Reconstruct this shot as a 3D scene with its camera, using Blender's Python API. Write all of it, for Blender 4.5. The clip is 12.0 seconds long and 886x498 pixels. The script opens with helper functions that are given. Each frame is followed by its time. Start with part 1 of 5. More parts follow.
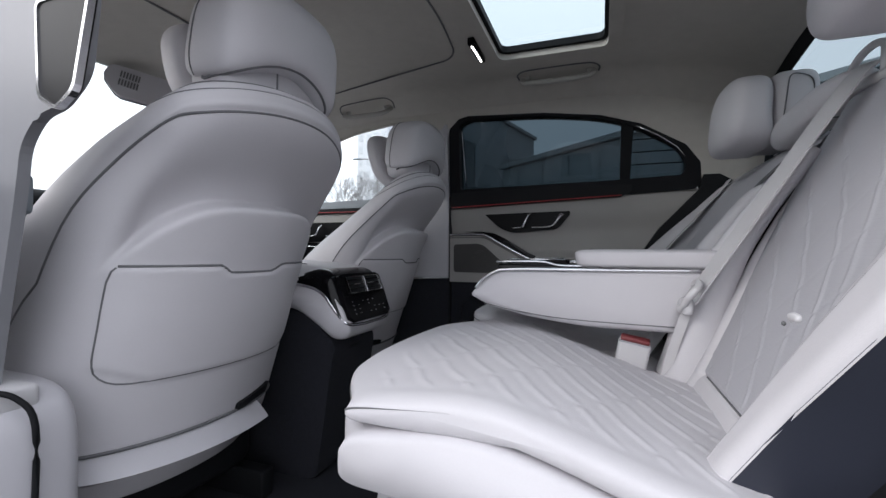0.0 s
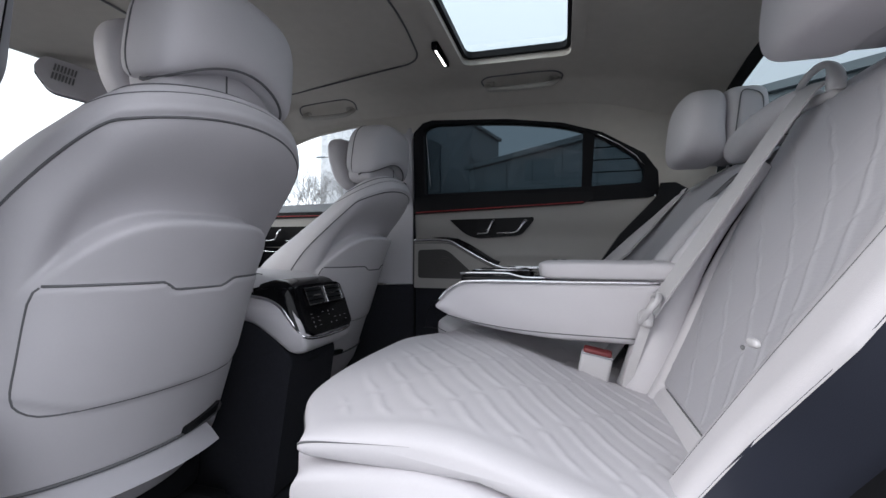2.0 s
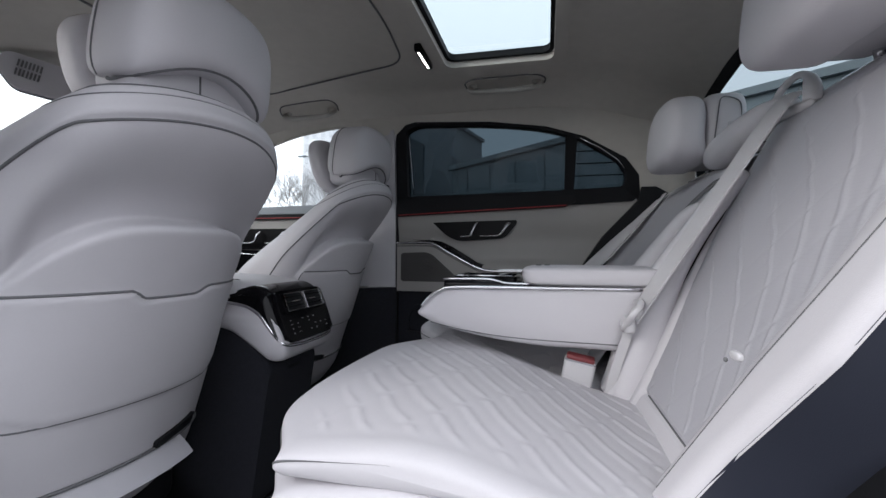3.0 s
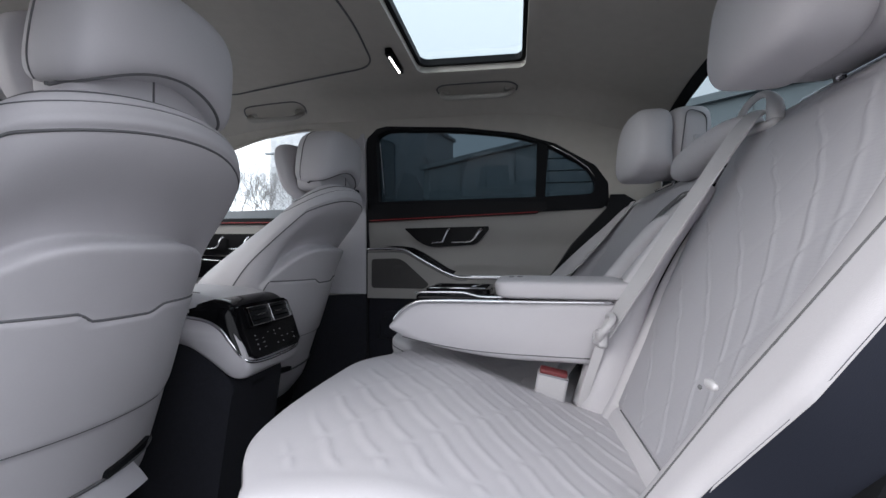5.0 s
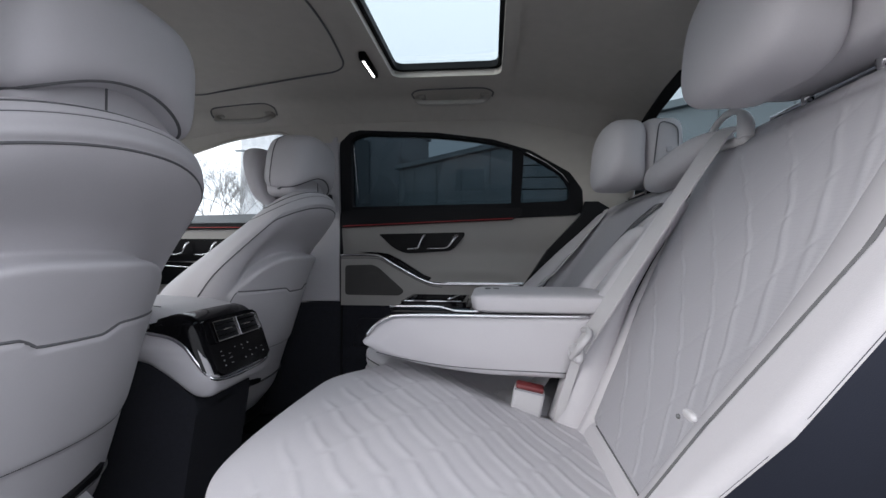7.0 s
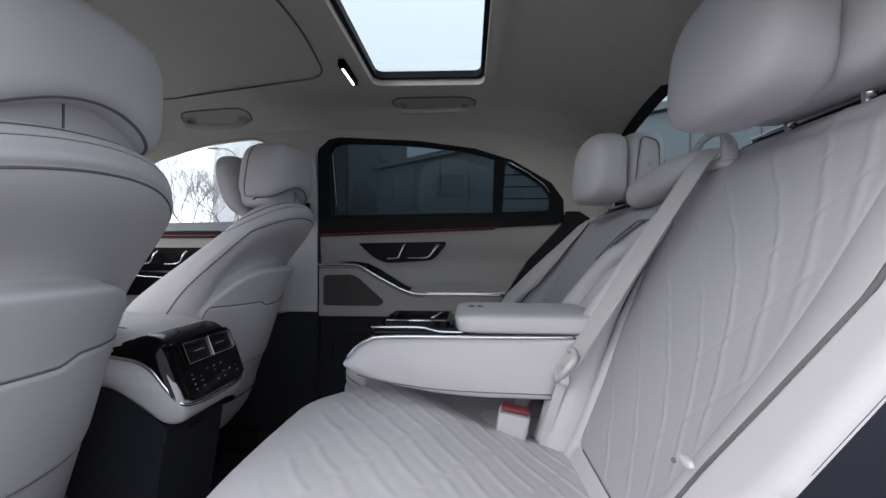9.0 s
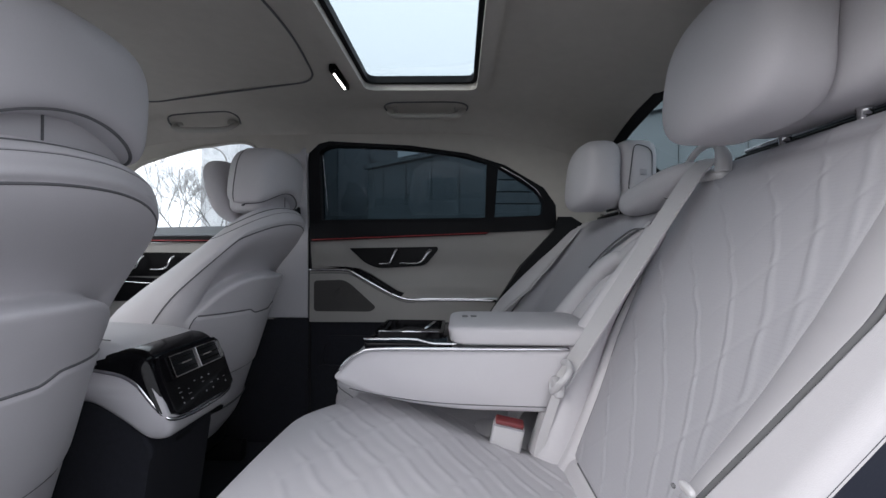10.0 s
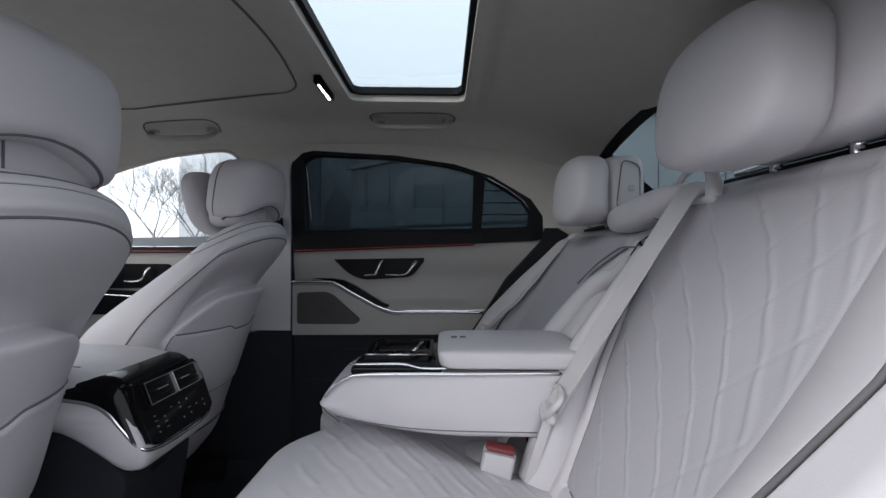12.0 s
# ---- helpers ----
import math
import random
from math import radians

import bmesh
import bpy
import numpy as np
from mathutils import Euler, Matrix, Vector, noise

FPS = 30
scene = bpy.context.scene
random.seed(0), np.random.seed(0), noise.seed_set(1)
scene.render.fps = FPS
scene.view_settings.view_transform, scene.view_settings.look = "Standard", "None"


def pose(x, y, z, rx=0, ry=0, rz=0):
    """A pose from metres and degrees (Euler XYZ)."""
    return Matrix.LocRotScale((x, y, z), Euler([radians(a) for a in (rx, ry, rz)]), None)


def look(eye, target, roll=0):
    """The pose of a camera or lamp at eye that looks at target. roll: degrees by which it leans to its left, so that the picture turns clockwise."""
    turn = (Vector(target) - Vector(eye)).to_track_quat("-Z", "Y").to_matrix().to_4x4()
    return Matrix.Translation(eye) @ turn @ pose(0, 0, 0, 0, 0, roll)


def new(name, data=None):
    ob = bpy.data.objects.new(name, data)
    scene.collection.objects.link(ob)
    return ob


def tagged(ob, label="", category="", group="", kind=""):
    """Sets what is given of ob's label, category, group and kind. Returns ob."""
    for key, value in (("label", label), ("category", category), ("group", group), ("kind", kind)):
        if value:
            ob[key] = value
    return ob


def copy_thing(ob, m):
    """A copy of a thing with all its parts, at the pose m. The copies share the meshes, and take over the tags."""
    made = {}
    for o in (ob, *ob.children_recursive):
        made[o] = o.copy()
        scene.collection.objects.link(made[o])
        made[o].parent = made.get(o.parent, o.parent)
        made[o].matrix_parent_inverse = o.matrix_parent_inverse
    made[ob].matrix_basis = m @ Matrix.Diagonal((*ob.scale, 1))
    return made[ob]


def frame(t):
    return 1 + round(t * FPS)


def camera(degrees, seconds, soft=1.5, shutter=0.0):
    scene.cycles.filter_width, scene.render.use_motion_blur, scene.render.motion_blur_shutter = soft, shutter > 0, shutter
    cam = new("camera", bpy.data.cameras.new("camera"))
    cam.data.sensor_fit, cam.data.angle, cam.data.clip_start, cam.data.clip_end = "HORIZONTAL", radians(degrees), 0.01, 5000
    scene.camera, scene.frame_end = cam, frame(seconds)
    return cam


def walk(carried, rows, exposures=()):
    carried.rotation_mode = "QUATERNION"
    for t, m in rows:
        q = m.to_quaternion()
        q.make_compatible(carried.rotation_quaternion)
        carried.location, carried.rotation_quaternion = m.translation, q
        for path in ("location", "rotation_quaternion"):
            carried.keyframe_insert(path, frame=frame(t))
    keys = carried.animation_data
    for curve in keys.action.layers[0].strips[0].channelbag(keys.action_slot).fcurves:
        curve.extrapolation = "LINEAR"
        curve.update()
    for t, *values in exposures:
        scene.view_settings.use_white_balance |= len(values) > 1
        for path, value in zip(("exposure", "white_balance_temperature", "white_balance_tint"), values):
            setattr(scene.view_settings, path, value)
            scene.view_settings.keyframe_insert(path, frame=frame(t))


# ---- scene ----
cam = camera(92.1, 12.0)
PATH = [
    (0, (0.057, -1.061, 0.612), (-0.639, 0.814, 0.629), 0.4),
    (0.5, (0.057, -1.054, 0.618), (-0.605, 0.833, 0.635), 0.3),
    (1, (0.057, -1.049, 0.625), (-0.565, 0.852, 0.641), 0.3),
    (1.5, (0.055, -1.043, 0.631), (-0.526, 0.871, 0.647), 0.3),
    (2, (0.055, -1.036, 0.638), (-0.489, 0.888, 0.654), 0.3),
    (2.5, (0.053, -1.03, 0.644), (-0.452, 0.905, 0.66), 0.3),
    (3, (0.053, -1.023, 0.65), (-0.416, 0.921, 0.667), 0.3),
    (5, (0.047, -1.004, 0.679), (-0.291, 0.967, 0.693), 0.2),
    (5.5, (0.046, -0.999, 0.685), (-0.261, 0.977, 0.699), 0.2),
    (6, (0.046, -0.994, 0.692), (-0.231, 0.986, 0.704), 0.2),
    (6.5, (0.045, -0.99, 0.699), (-0.205, 0.994, 0.71), 0.2),
    (7, (0.044, -0.985, 0.708), (-0.18, 1.002, 0.718), 0.2),
    (9, (0.031, -0.963, 0.747), (-0.092, 1.033, 0.756), 0.2),
    (9.5, (0.03, -0.957, 0.759), (-0.073, 1.04, 0.765), 0.2),
    (10, (0.025, -0.952, 0.769), (-0.055, 1.047, 0.776), 0.2),
    (10.5, (0.022, -0.947, 0.779), (-0.038, 1.052, 0.786), 0.2),
    (11, (0.019, -0.941, 0.79), (-0.021, 1.058, 0.797), 0.3),
    (11.5, (0.017, -0.936, 0.799), (-0.004, 1.064, 0.808), 0.2),
    (12, (0.013, -0.932, 0.811), (0.01, 1.068, 0.82), 0.2),
]
walk(cam, [(t, look(eye, target, roll)) for t, eye, target, roll in PATH])

# ---- light ----
world = bpy.data.worlds.new("overcast_sky")
scene.world = world
world.use_nodes = True
wn = world.node_tree.nodes
wl = world.node_tree.links
sky = wn.new("ShaderNodeTexSky")
sky.sky_type = "NISHITA"
sky.sun_disc = False
sky.sun_elevation = radians(29)
sky.sun_rotation = radians(225)
sky.dust_density = 4.0
sky.air_density = 1.5
soft_sky = wn.new("ShaderNodeHueSaturation")
soft_sky.inputs["Saturation"].default_value = 0.3
soft_sky.inputs["Value"].default_value = 0.12
wl.new(sky.outputs[0], soft_sky.inputs["Color"])
cloud = wn.new("ShaderNodeMix")
cloud.data_type = "RGBA"
cloud.inputs["Factor"].default_value = 0.8
cloud.inputs["B"].default_value = (0.985, 1.02, 1.13, 1)
wl.new(soft_sky.outputs[0], cloud.inputs["A"])
wl.new(cloud.outputs["Result"], wn["Background"].inputs[0])
wn["Background"].inputs[1].default_value = 1.0

sun = new("sun", bpy.data.lights.new("sun", "SUN"))
sun.data.energy = 0.42
sun.data.angle = radians(30)
sun.data.color = (1.0, 0.98, 0.98)
sun.matrix_world = look((-3.9, -4.0, 3.5), (0, 0, 0.4))

scene.view_settings.exposure = 1.2


# ---- materials ----
def material(name, base, rough=0.5, metal=0.0, vary=0.06, scale=14.0, bump=0.0, bump_scale=400.0, coat=0.0):
    m = bpy.data.materials.new(name)
    m.use_nodes = True
    n, l = m.node_tree.nodes, m.node_tree.links
    b = n["Principled BSDF"]
    b.inputs["Roughness"].default_value = rough
    b.inputs["Metallic"].default_value = metal
    b.inputs["Coat Weight"].default_value = coat
    co = n.new("ShaderNodeTexCoord")
    big = n.new("ShaderNodeTexNoise")
    big.inputs["Scale"].default_value = scale
    big.inputs["Detail"].default_value = 6
    l.new(co.outputs["Object"], big.inputs["Vector"])
    fine = n.new("ShaderNodeTexNoise")
    fine.inputs["Scale"].default_value = bump_scale
    fine.inputs["Detail"].default_value = 3
    l.new(co.outputs["Object"], fine.inputs["Vector"])
    add = n.new("ShaderNodeMath")
    add.operation = "MULTIPLY_ADD"
    l.new(fine.outputs[0], add.inputs[0])
    add.inputs[1].default_value = 0.35
    l.new(big.outputs[0], add.inputs[2])
    ramp = n.new("ShaderNodeMapRange")
    ramp.inputs["From Min"].default_value = 0.35
    ramp.inputs["From Max"].default_value = 1.0
    ramp.inputs["To Min"].default_value = 1.0 - vary
    ramp.inputs["To Max"].default_value = 1.0 + vary
    l.new(add.outputs[0], ramp.inputs[0])
    mix = n.new("ShaderNodeVectorMath")
    mix.operation = "SCALE"
    mix.inputs[0].default_value = base
    l.new(ramp.outputs[0], mix.inputs["Scale"])
    l.new(mix.outputs[0], b.inputs["Base Color"])
    r2 = n.new("ShaderNodeMapRange")
    r2.inputs["To Min"].default_value = max(0.02, rough - 0.06)
    r2.inputs["To Max"].default_value = min(1.0, rough + 0.06)
    l.new(big.outputs[0], r2.inputs[0])
    l.new(r2.outputs[0], b.inputs["Roughness"])
    if bump:
        bp = n.new("ShaderNodeBump")
        bp.inputs["Strength"].default_value = bump
        bp.inputs["Distance"].default_value = 0.001
        l.new(fine.outputs[0], bp.inputs["Height"])
        l.new(bp.outputs[0], b.inputs["Normal"])
    return m


def leather_material(name, base, rough=0.5):
    """Grained hide: small cells, faint creases and hand wear."""
    m = material(name, base, rough, vary=0.05, scale=6.0, bump=0.0)
    n, l = m.node_tree.nodes, m.node_tree.links
    co = n.new("ShaderNodeTexCoord")
    vor = n.new("ShaderNodeTexVoronoi")
    vor.inputs["Scale"].default_value = 1100
    l.new(co.outputs["Object"], vor.inputs["Vector"])
    crease = n.new("ShaderNodeTexNoise")
    crease.inputs["Scale"].default_value = 28
    crease.inputs["Detail"].default_value = 5
    l.new(co.outputs["Object"], crease.inputs["Vector"])
    h = n.new("ShaderNodeMath")
    h.operation = "MULTIPLY_ADD"
    l.new(crease.outputs[0], h.inputs[0])
    h.inputs[1].default_value = 2.5
    l.new(vor.outputs[0], h.inputs[2])
    bp = n.new("ShaderNodeBump")
    bp.inputs["Strength"].default_value = 0.12
    bp.inputs["Distance"].default_value = 0.001
    l.new(h.outputs[0], bp.inputs["Height"])
    l.new(bp.outputs[0], n["Principled BSDF"].inputs["Normal"])
    return m


def glass_material(name, tint, rough=0.0):
    m = bpy.data.materials.new(name)
    m.use_nodes = True
    n, l = m.node_tree.nodes, m.node_tree.links
    n.remove(n["Principled BSDF"])
    tr = n.new("ShaderNodeBsdfTransparent")
    tr.inputs[0].default_value = (*tint, 1)
    gl = n.new("ShaderNodeBsdfGlossy")
    gl.inputs["Roughness"].default_value = 0.02 + rough
    lw = n.new("ShaderNodeLayerWeight")
    lw.inputs["Blend"].default_value = 0.5
    pw = n.new("ShaderNodeMath")
    pw.operation = "POWER"
    pw.inputs[1].default_value = 4.0
    l.new(lw.outputs["Facing"], pw.inputs[0])
    fr = n.new("ShaderNodeMath")
    fr.operation = "MULTIPLY_ADD"
    fr.inputs[1].default_value = 0.6
    fr.inputs[2].default_value = 0.03
    l.new(pw.outputs[0], fr.inputs[0])
    mx = n.new("ShaderNodeMixShader")
    l.new(fr.outputs[0], mx.inputs[0])
    l.new(tr.outputs[0], mx.inputs[1])
    l.new(gl.outputs[0], mx.inputs[2])
    l.new(mx.outputs[0], n["Material Output"].inputs[0])
    return m


def glow_material(name, colour, strength):
    m = bpy.data.materials.new(name)
    m.use_nodes = True
    b = m.node_tree.nodes["Principled BSDF"]
    b.inputs["Base Color"].default_value = (*colour, 1)
    b.inputs["Emission Color"].default_value = (*colour, 1)
    b.inputs["Emission Strength"].default_value = strength
    return m


LEATHER = leather_material("pale_grey_leather", (0.535, 0.52, 0.54), 0.57)
QUILTED = leather_material("perforated_grey_leather", (0.365, 0.36, 0.385), 0.62)
qn, ql = QUILTED.node_tree.nodes, QUILTED.node_tree.links
holes = qn.new("ShaderNodeTexVoronoi")
holes.inputs["Scale"].default_value = 420
holes.inputs["Randomness"].default_value = 0.15
ql.new(next(x for x in qn if x.type == "TEX_COORD").outputs["Object"], holes.inputs["Vector"])
rim = qn.new("ShaderNodeMapRange")
rim.inputs["From Min"].default_value = 0.22
rim.inputs["From Max"].default_value = 0.34
rim.inputs["To Min"].default_value = 0.94
rim.inputs["To Max"].default_value = 1.04
ql.new(holes.outputs["Distance"], rim.inputs[0])
punched = qn.new("ShaderNodeVectorMath")
punched.operation = "SCALE"
old = qn["Principled BSDF"].inputs["Base Color"].links[0].from_socket
ql.new(old, punched.inputs[0])
ql.new(rim.outputs[0], punched.inputs["Scale"])
ql.new(punched.outputs[0], qn["Principled BSDF"].inputs["Base Color"])
SHELL = material("pale_grey_soft_plastic", (0.46, 0.45, 0.475), 0.45, vary=0.03, bump=0.15, bump_scale=900)
LINER = material("headliner_cloth", (0.50, 0.474, 0.432), 0.95, vary=0.05, scale=30, bump=0.4, bump_scale=1500)
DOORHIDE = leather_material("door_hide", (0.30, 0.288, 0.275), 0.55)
SATIN = material("satin_black", (0.004, 0.004, 0.005), 0.35, vary=0.1)
SATIN.node_tree.nodes["Principled BSDF"].inputs["Specular IOR Level"].default_value = 0.1
# Pale pillar plastic with the doorway's shade put into its base colour.
PILLARSHADE = material("shaded_pillar_plastic", (0.20, 0.20, 0.215), 0.5, vary=0.04, bump=0.15, bump_scale=900)
HANDLE = material("warm_grey_plastic", (0.40, 0.385, 0.355), 0.5, vary=0.03, bump=0.1, bump_scale=900)
BLACK = material("piano_black", (0.004, 0.004, 0.005), 0.10, vary=0.1)
RUBBER = material("black_trim", (0.009, 0.0095, 0.011), 0.6, vary=0.15, bump=0.2)
for dark in (BLACK, RUBBER):
    dark.node_tree.nodes["Principled BSDF"].inputs["Specular IOR Level"].default_value = 0.16
CARPET = material("dark_carpet", (0.011, 0.012, 0.018), 0.95, vary=0.4, scale=120, bump=0.8, bump_scale=1200)
NAVY = material("dark_blue_plastic", (0.022, 0.025, 0.038), 0.5, vary=0.06, bump=0.2, bump_scale=900)
CHROME = material("satin_chrome", (0.72, 0.72, 0.74), 0.18, metal=1.0, vary=0.03)
BELT = material("grey_webbing", (0.50, 0.49, 0.50), 0.75, vary=0.06, bump=0.5, bump_scale=1400)
BUCKLE = material("grey_buckle_plastic", (0.52, 0.51, 0.52), 0.4, vary=0.03)
RED = material("red_button", (0.15, 0.022, 0.024), 0.4, vary=0.05)
SEAM = material("dark_seam", (0.13, 0.13, 0.135), 0.8, vary=0.1)
MESHGREY = material("speaker_grille_metal", (0.05, 0.048, 0.047), 0.5, metal=0.4, vary=0.1, bump=0.8, bump_scale=1100)
CLEAR = glass_material("clear_glass", (0.92, 0.95, 0.95))
TINT = glass_material("privacy_glass", (0.20, 0.24, 0.26))
REARGLASS = glass_material("rear_window_glass", (0.26, 0.305, 0.32))
SUNGLASS = glass_material("sunroof_glass", (0.68, 0.73, 0.74))


# ---- mesh helpers ----
def mesh_object(name, verts, faces, mat, parent=None, label="", smooth=True, mats=None, picks=None):
    me = bpy.data.meshes.new(name)
    me.from_pydata([tuple(v) for v in verts], [], [tuple(f) for f in faces])
    me.update()
    for m in (mats or [mat]):
        me.materials.append(m)
    if picks is not None:
        me.polygons.foreach_set("material_index", picks)
    if smooth:
        me.polygons.foreach_set("use_smooth", [True] * len(me.polygons))
    ob = new(name, me)
    if parent is not None:
        ob.parent = parent
    if label:
        ob["label"] = label
    return ob


def part(name, bm, mat, parent=None, label="", smooth=False):
    me = bpy.data.meshes.new(name)
    bmesh.ops.recalc_face_normals(bm, faces=bm.faces)
    bm.to_mesh(me)
    bm.free()
    me.materials.append(mat)
    if smooth:
        me.polygons.foreach_set("use_smooth", [True] * len(me.polygons))
    ob = new(name, me)
    if parent is not None:
        ob.parent = parent
    if label:
        ob["label"] = label
    return ob


def thing(name, label, category, group="", kind="", at=(0, 0, 0)):
    ob = new(name)
    ob.location = at
    return tagged(ob, label, category, group, kind)


def sheet(name, f, nu, nv, mat, parent=None, label="", closed_u=False, cap=False, flip=False):
    """A mesh from f(u, v), both 0 to 1."""
    verts, faces = [], []
    cols = nu if closed_u else nu + 1
    for j in range(nv + 1):
        for i in range(cols):
            verts.append(f(i / nu, j / nv))
    for j in range(nv):
        for i in range(nu):
            a, b = j * cols + i, j * cols + (i + 1) % cols
            q = (a, b, b + cols, a + cols)
            faces.append(q[::-1] if flip else q)
    if cap:
        lo = list(range(cols))
        hi = [nv * cols + i for i in range(cols)]
        faces.append(lo if flip else lo[::-1])
        faces.append(hi[::-1] if flip else hi)
    return mesh_object(name, verts, faces, mat, parent, label)


def box(name, lo, hi, mat, parent=None, label="", bevel=0.0, segments=3, m=None):
    bm = bmesh.new()
    bmesh.ops.create_cube(bm, size=1)
    for v in bm.verts:
        v.co = Vector([(a + b) / 2 + c * (b - a) for a, b, c in zip(lo, hi, v.co)])
    if bevel:
        bmesh.ops.bevel(bm, geom=bm.edges, offset=bevel, segments=segments, profile=0.5, affect="EDGES")
    if m is not None:
        bmesh.ops.transform(bm, matrix=m, verts=bm.verts)
    return part(name, bm, mat, parent, label, smooth=bevel > 0)


def rounded(points, radius, steps=5):
    """A closed outline with its corners rounded."""
    out = []
    n = len(points)
    for i in range(n):
        p0, p, p1 = Vector(points[i - 1]), Vector(points[i]), Vector(points[(i + 1) % n])
        a, b = (p0 - p), (p1 - p)
        r = min(radius if not isinstance(radius, (list, tuple)) else radius[i], a.length * 0.48, b.length * 0.48)
        s, e = p + a.normalized() * r, p + b.normalized() * r
        for k in range(steps + 1):
            t = k / steps
            out.append((1 - t) ** 2 * s + 2 * t * (1 - t) * p + t * t * e)
    return out


def slab(name, outline, place, depth, mat, parent=None, label="", bevel=0.0):
    """An outline extruded; place(a, b, d) gives the point at outline (a, b), d deep."""
    bm = bmesh.new()
    top = [bm.verts.new(place(p[0], p[1], 0.0)) for p in outline]
    low = [bm.verts.new(place(p[0], p[1], depth)) for p in outline]
    n = len(outline)
    f = bm.faces.new(top)
    bm.faces.new(low[::-1])
    for i in range(n):
        bm.faces.new((top[i], low[i], low[(i + 1) % n], top[(i + 1) % n]))
    if bevel:
        bmesh.ops.bevel(bm, geom=list(f.edges), offset=bevel, segments=3, profile=0.5, affect="EDGES")
    return part(name, bm, mat, parent, label)


def ring(name, outer, inner, place, depth, mat, parent=None, label=""):
    """A frame between two outlines of equal length."""
    n = len(outer)
    verts, faces = [], []
    for d in (0.0, depth):
        verts += [place(p[0], p[1], d) for p in outer]
        verts += [place(p[0], p[1], d) for p in inner]
    for i in range(n):
        j = (i + 1) % n
        faces.append((i, j, n + j, n + i))
        faces.append((2 * n + j, 2 * n + i, 3 * n + i, 3 * n + j))
        faces.append((j, i, 2 * n + i, 2 * n + j))
        faces.append((n + i, n + j, 3 * n + j, 3 * n + i))
    return mesh_object(name, verts, faces, mat, parent, label, smooth=False)


def smooth_line(points, steps=8, closed=False):
    """Catmull-Rom through the points."""
    p = [Vector(q) for q in points]
    n = len(p)
    out = []
    last = n if closed else n - 1
    for i in range(last):
        a = p[(i - 1) % n] if closed or i else p[0]
        b, c = p[i], p[(i + 1) % n]
        d = p[(i + 2) % n] if closed or i + 2 < n else p[-1]
        for k in range(steps):
            t = k / steps
            out.append(0.5 * (2 * b + (c - a) * t + (2 * a - 5 * b + 4 * c - d) * t * t + (3 * b - a - 3 * c + d) * t ** 3))
    if not closed:
        out.append(p[-1])
    return out


def tube(name, points, radius, mat, parent=None, label="", sides=8, closed=False, flat=1.0, up=(0, 0, 1)):
    """A round or flattened bar along a line."""
    verts, faces = [], []
    n = len(points)
    for i, p in enumerate(points):
        a = points[i - 1] if i or closed else points[0]
        b = points[(i + 1) % n] if i + 1 < n or closed else points[-1]
        d = (Vector(b) - Vector(a)).normalized()
        u = Vector(up)
        s = d.cross(u)
        if s.length < 1e-3:
            s = d.cross(Vector((0, 1, 0.1)))
        s.normalize()
        w = s.cross(d)
        r = radius(i / max(1, n - 1)) if callable(radius) else radius
        for k in range(sides):
            t = 2 * math.pi * k / sides
            verts.append(Vector(p) + s * (r * math.cos(t)) + w * (r * flat * math.sin(t)))
    for i in range(n if closed else n - 1):
        for k in range(sides):
            a, b = i * sides + k, i * sides + (k + 1) % sides
            c, d = ((i + 1) % n) * sides + k, ((i + 1) % n) * sides + (k + 1) % sides
            faces.append((a, b, d, c))
    if not closed:
        faces.append(list(range(sides))[::-1])
        faces.append([(n - 1) * sides + k for k in range(sides)])
    return mesh_object(name, verts, faces, mat, parent, label)


def lerp_table(table, x):
    """Smooth values from rows (x, a, b, ...)."""
    if x <= table[0][0]:
        return table[0][1:]
    for r, s in zip(table, table[1:]):
        if x <= s[0]:
            i = table.index(r)
            q = table[max(0, i - 1)]
            w = table[min(len(table) - 1, i + 2)]
            t = (x - r[0]) / (s[0] - r[0])
            out = []
            for k in range(1, len(r)):
                h = s[0] - r[0]
                m0 = (s[k] - q[k]) / max(1e-6, s[0] - q[0]) * h
                m1 = (w[k] - r[k]) / max(1e-6, w[0] - r[0]) * h
                out.append((2 * t ** 3 - 3 * t * t + 1) * r[k] + (t ** 3 - 2 * t * t + t) * m0 + (3 * t * t - 2 * t ** 3) * s[k] + (t ** 3 - t * t) * m1)
            return out
    return table[-1][1:]


def step(a, b, x):
    t = min(1.0, max(0.0, (x - a) / (b - a)))
    return t * t * (3 - 2 * t)


def power(c, e):
    return math.copysign(abs(c) ** e, c)


def pillow(name, centre, half, mat, parent=None, label="", e1=0.45, e2=0.45, nu=40, nv=24, bend=None):
    """A cushion: a superellipsoid, shaped further by bend(x, y, z)."""
    def f(u, v):
        a, b = 2 * math.pi * u, math.pi * (v - 0.5)
        cb = power(math.cos(b), e1)
        p = Vector((half[0] * cb * power(math.cos(a), e2), half[1] * cb * power(math.sin(a), e2), half[2] * power(math.sin(b), e1)))
        if bend:
            p = bend(p)
        return p + Vector(centre)
    return sheet(name, f, nu, nv, mat, parent, label, closed_u=True)

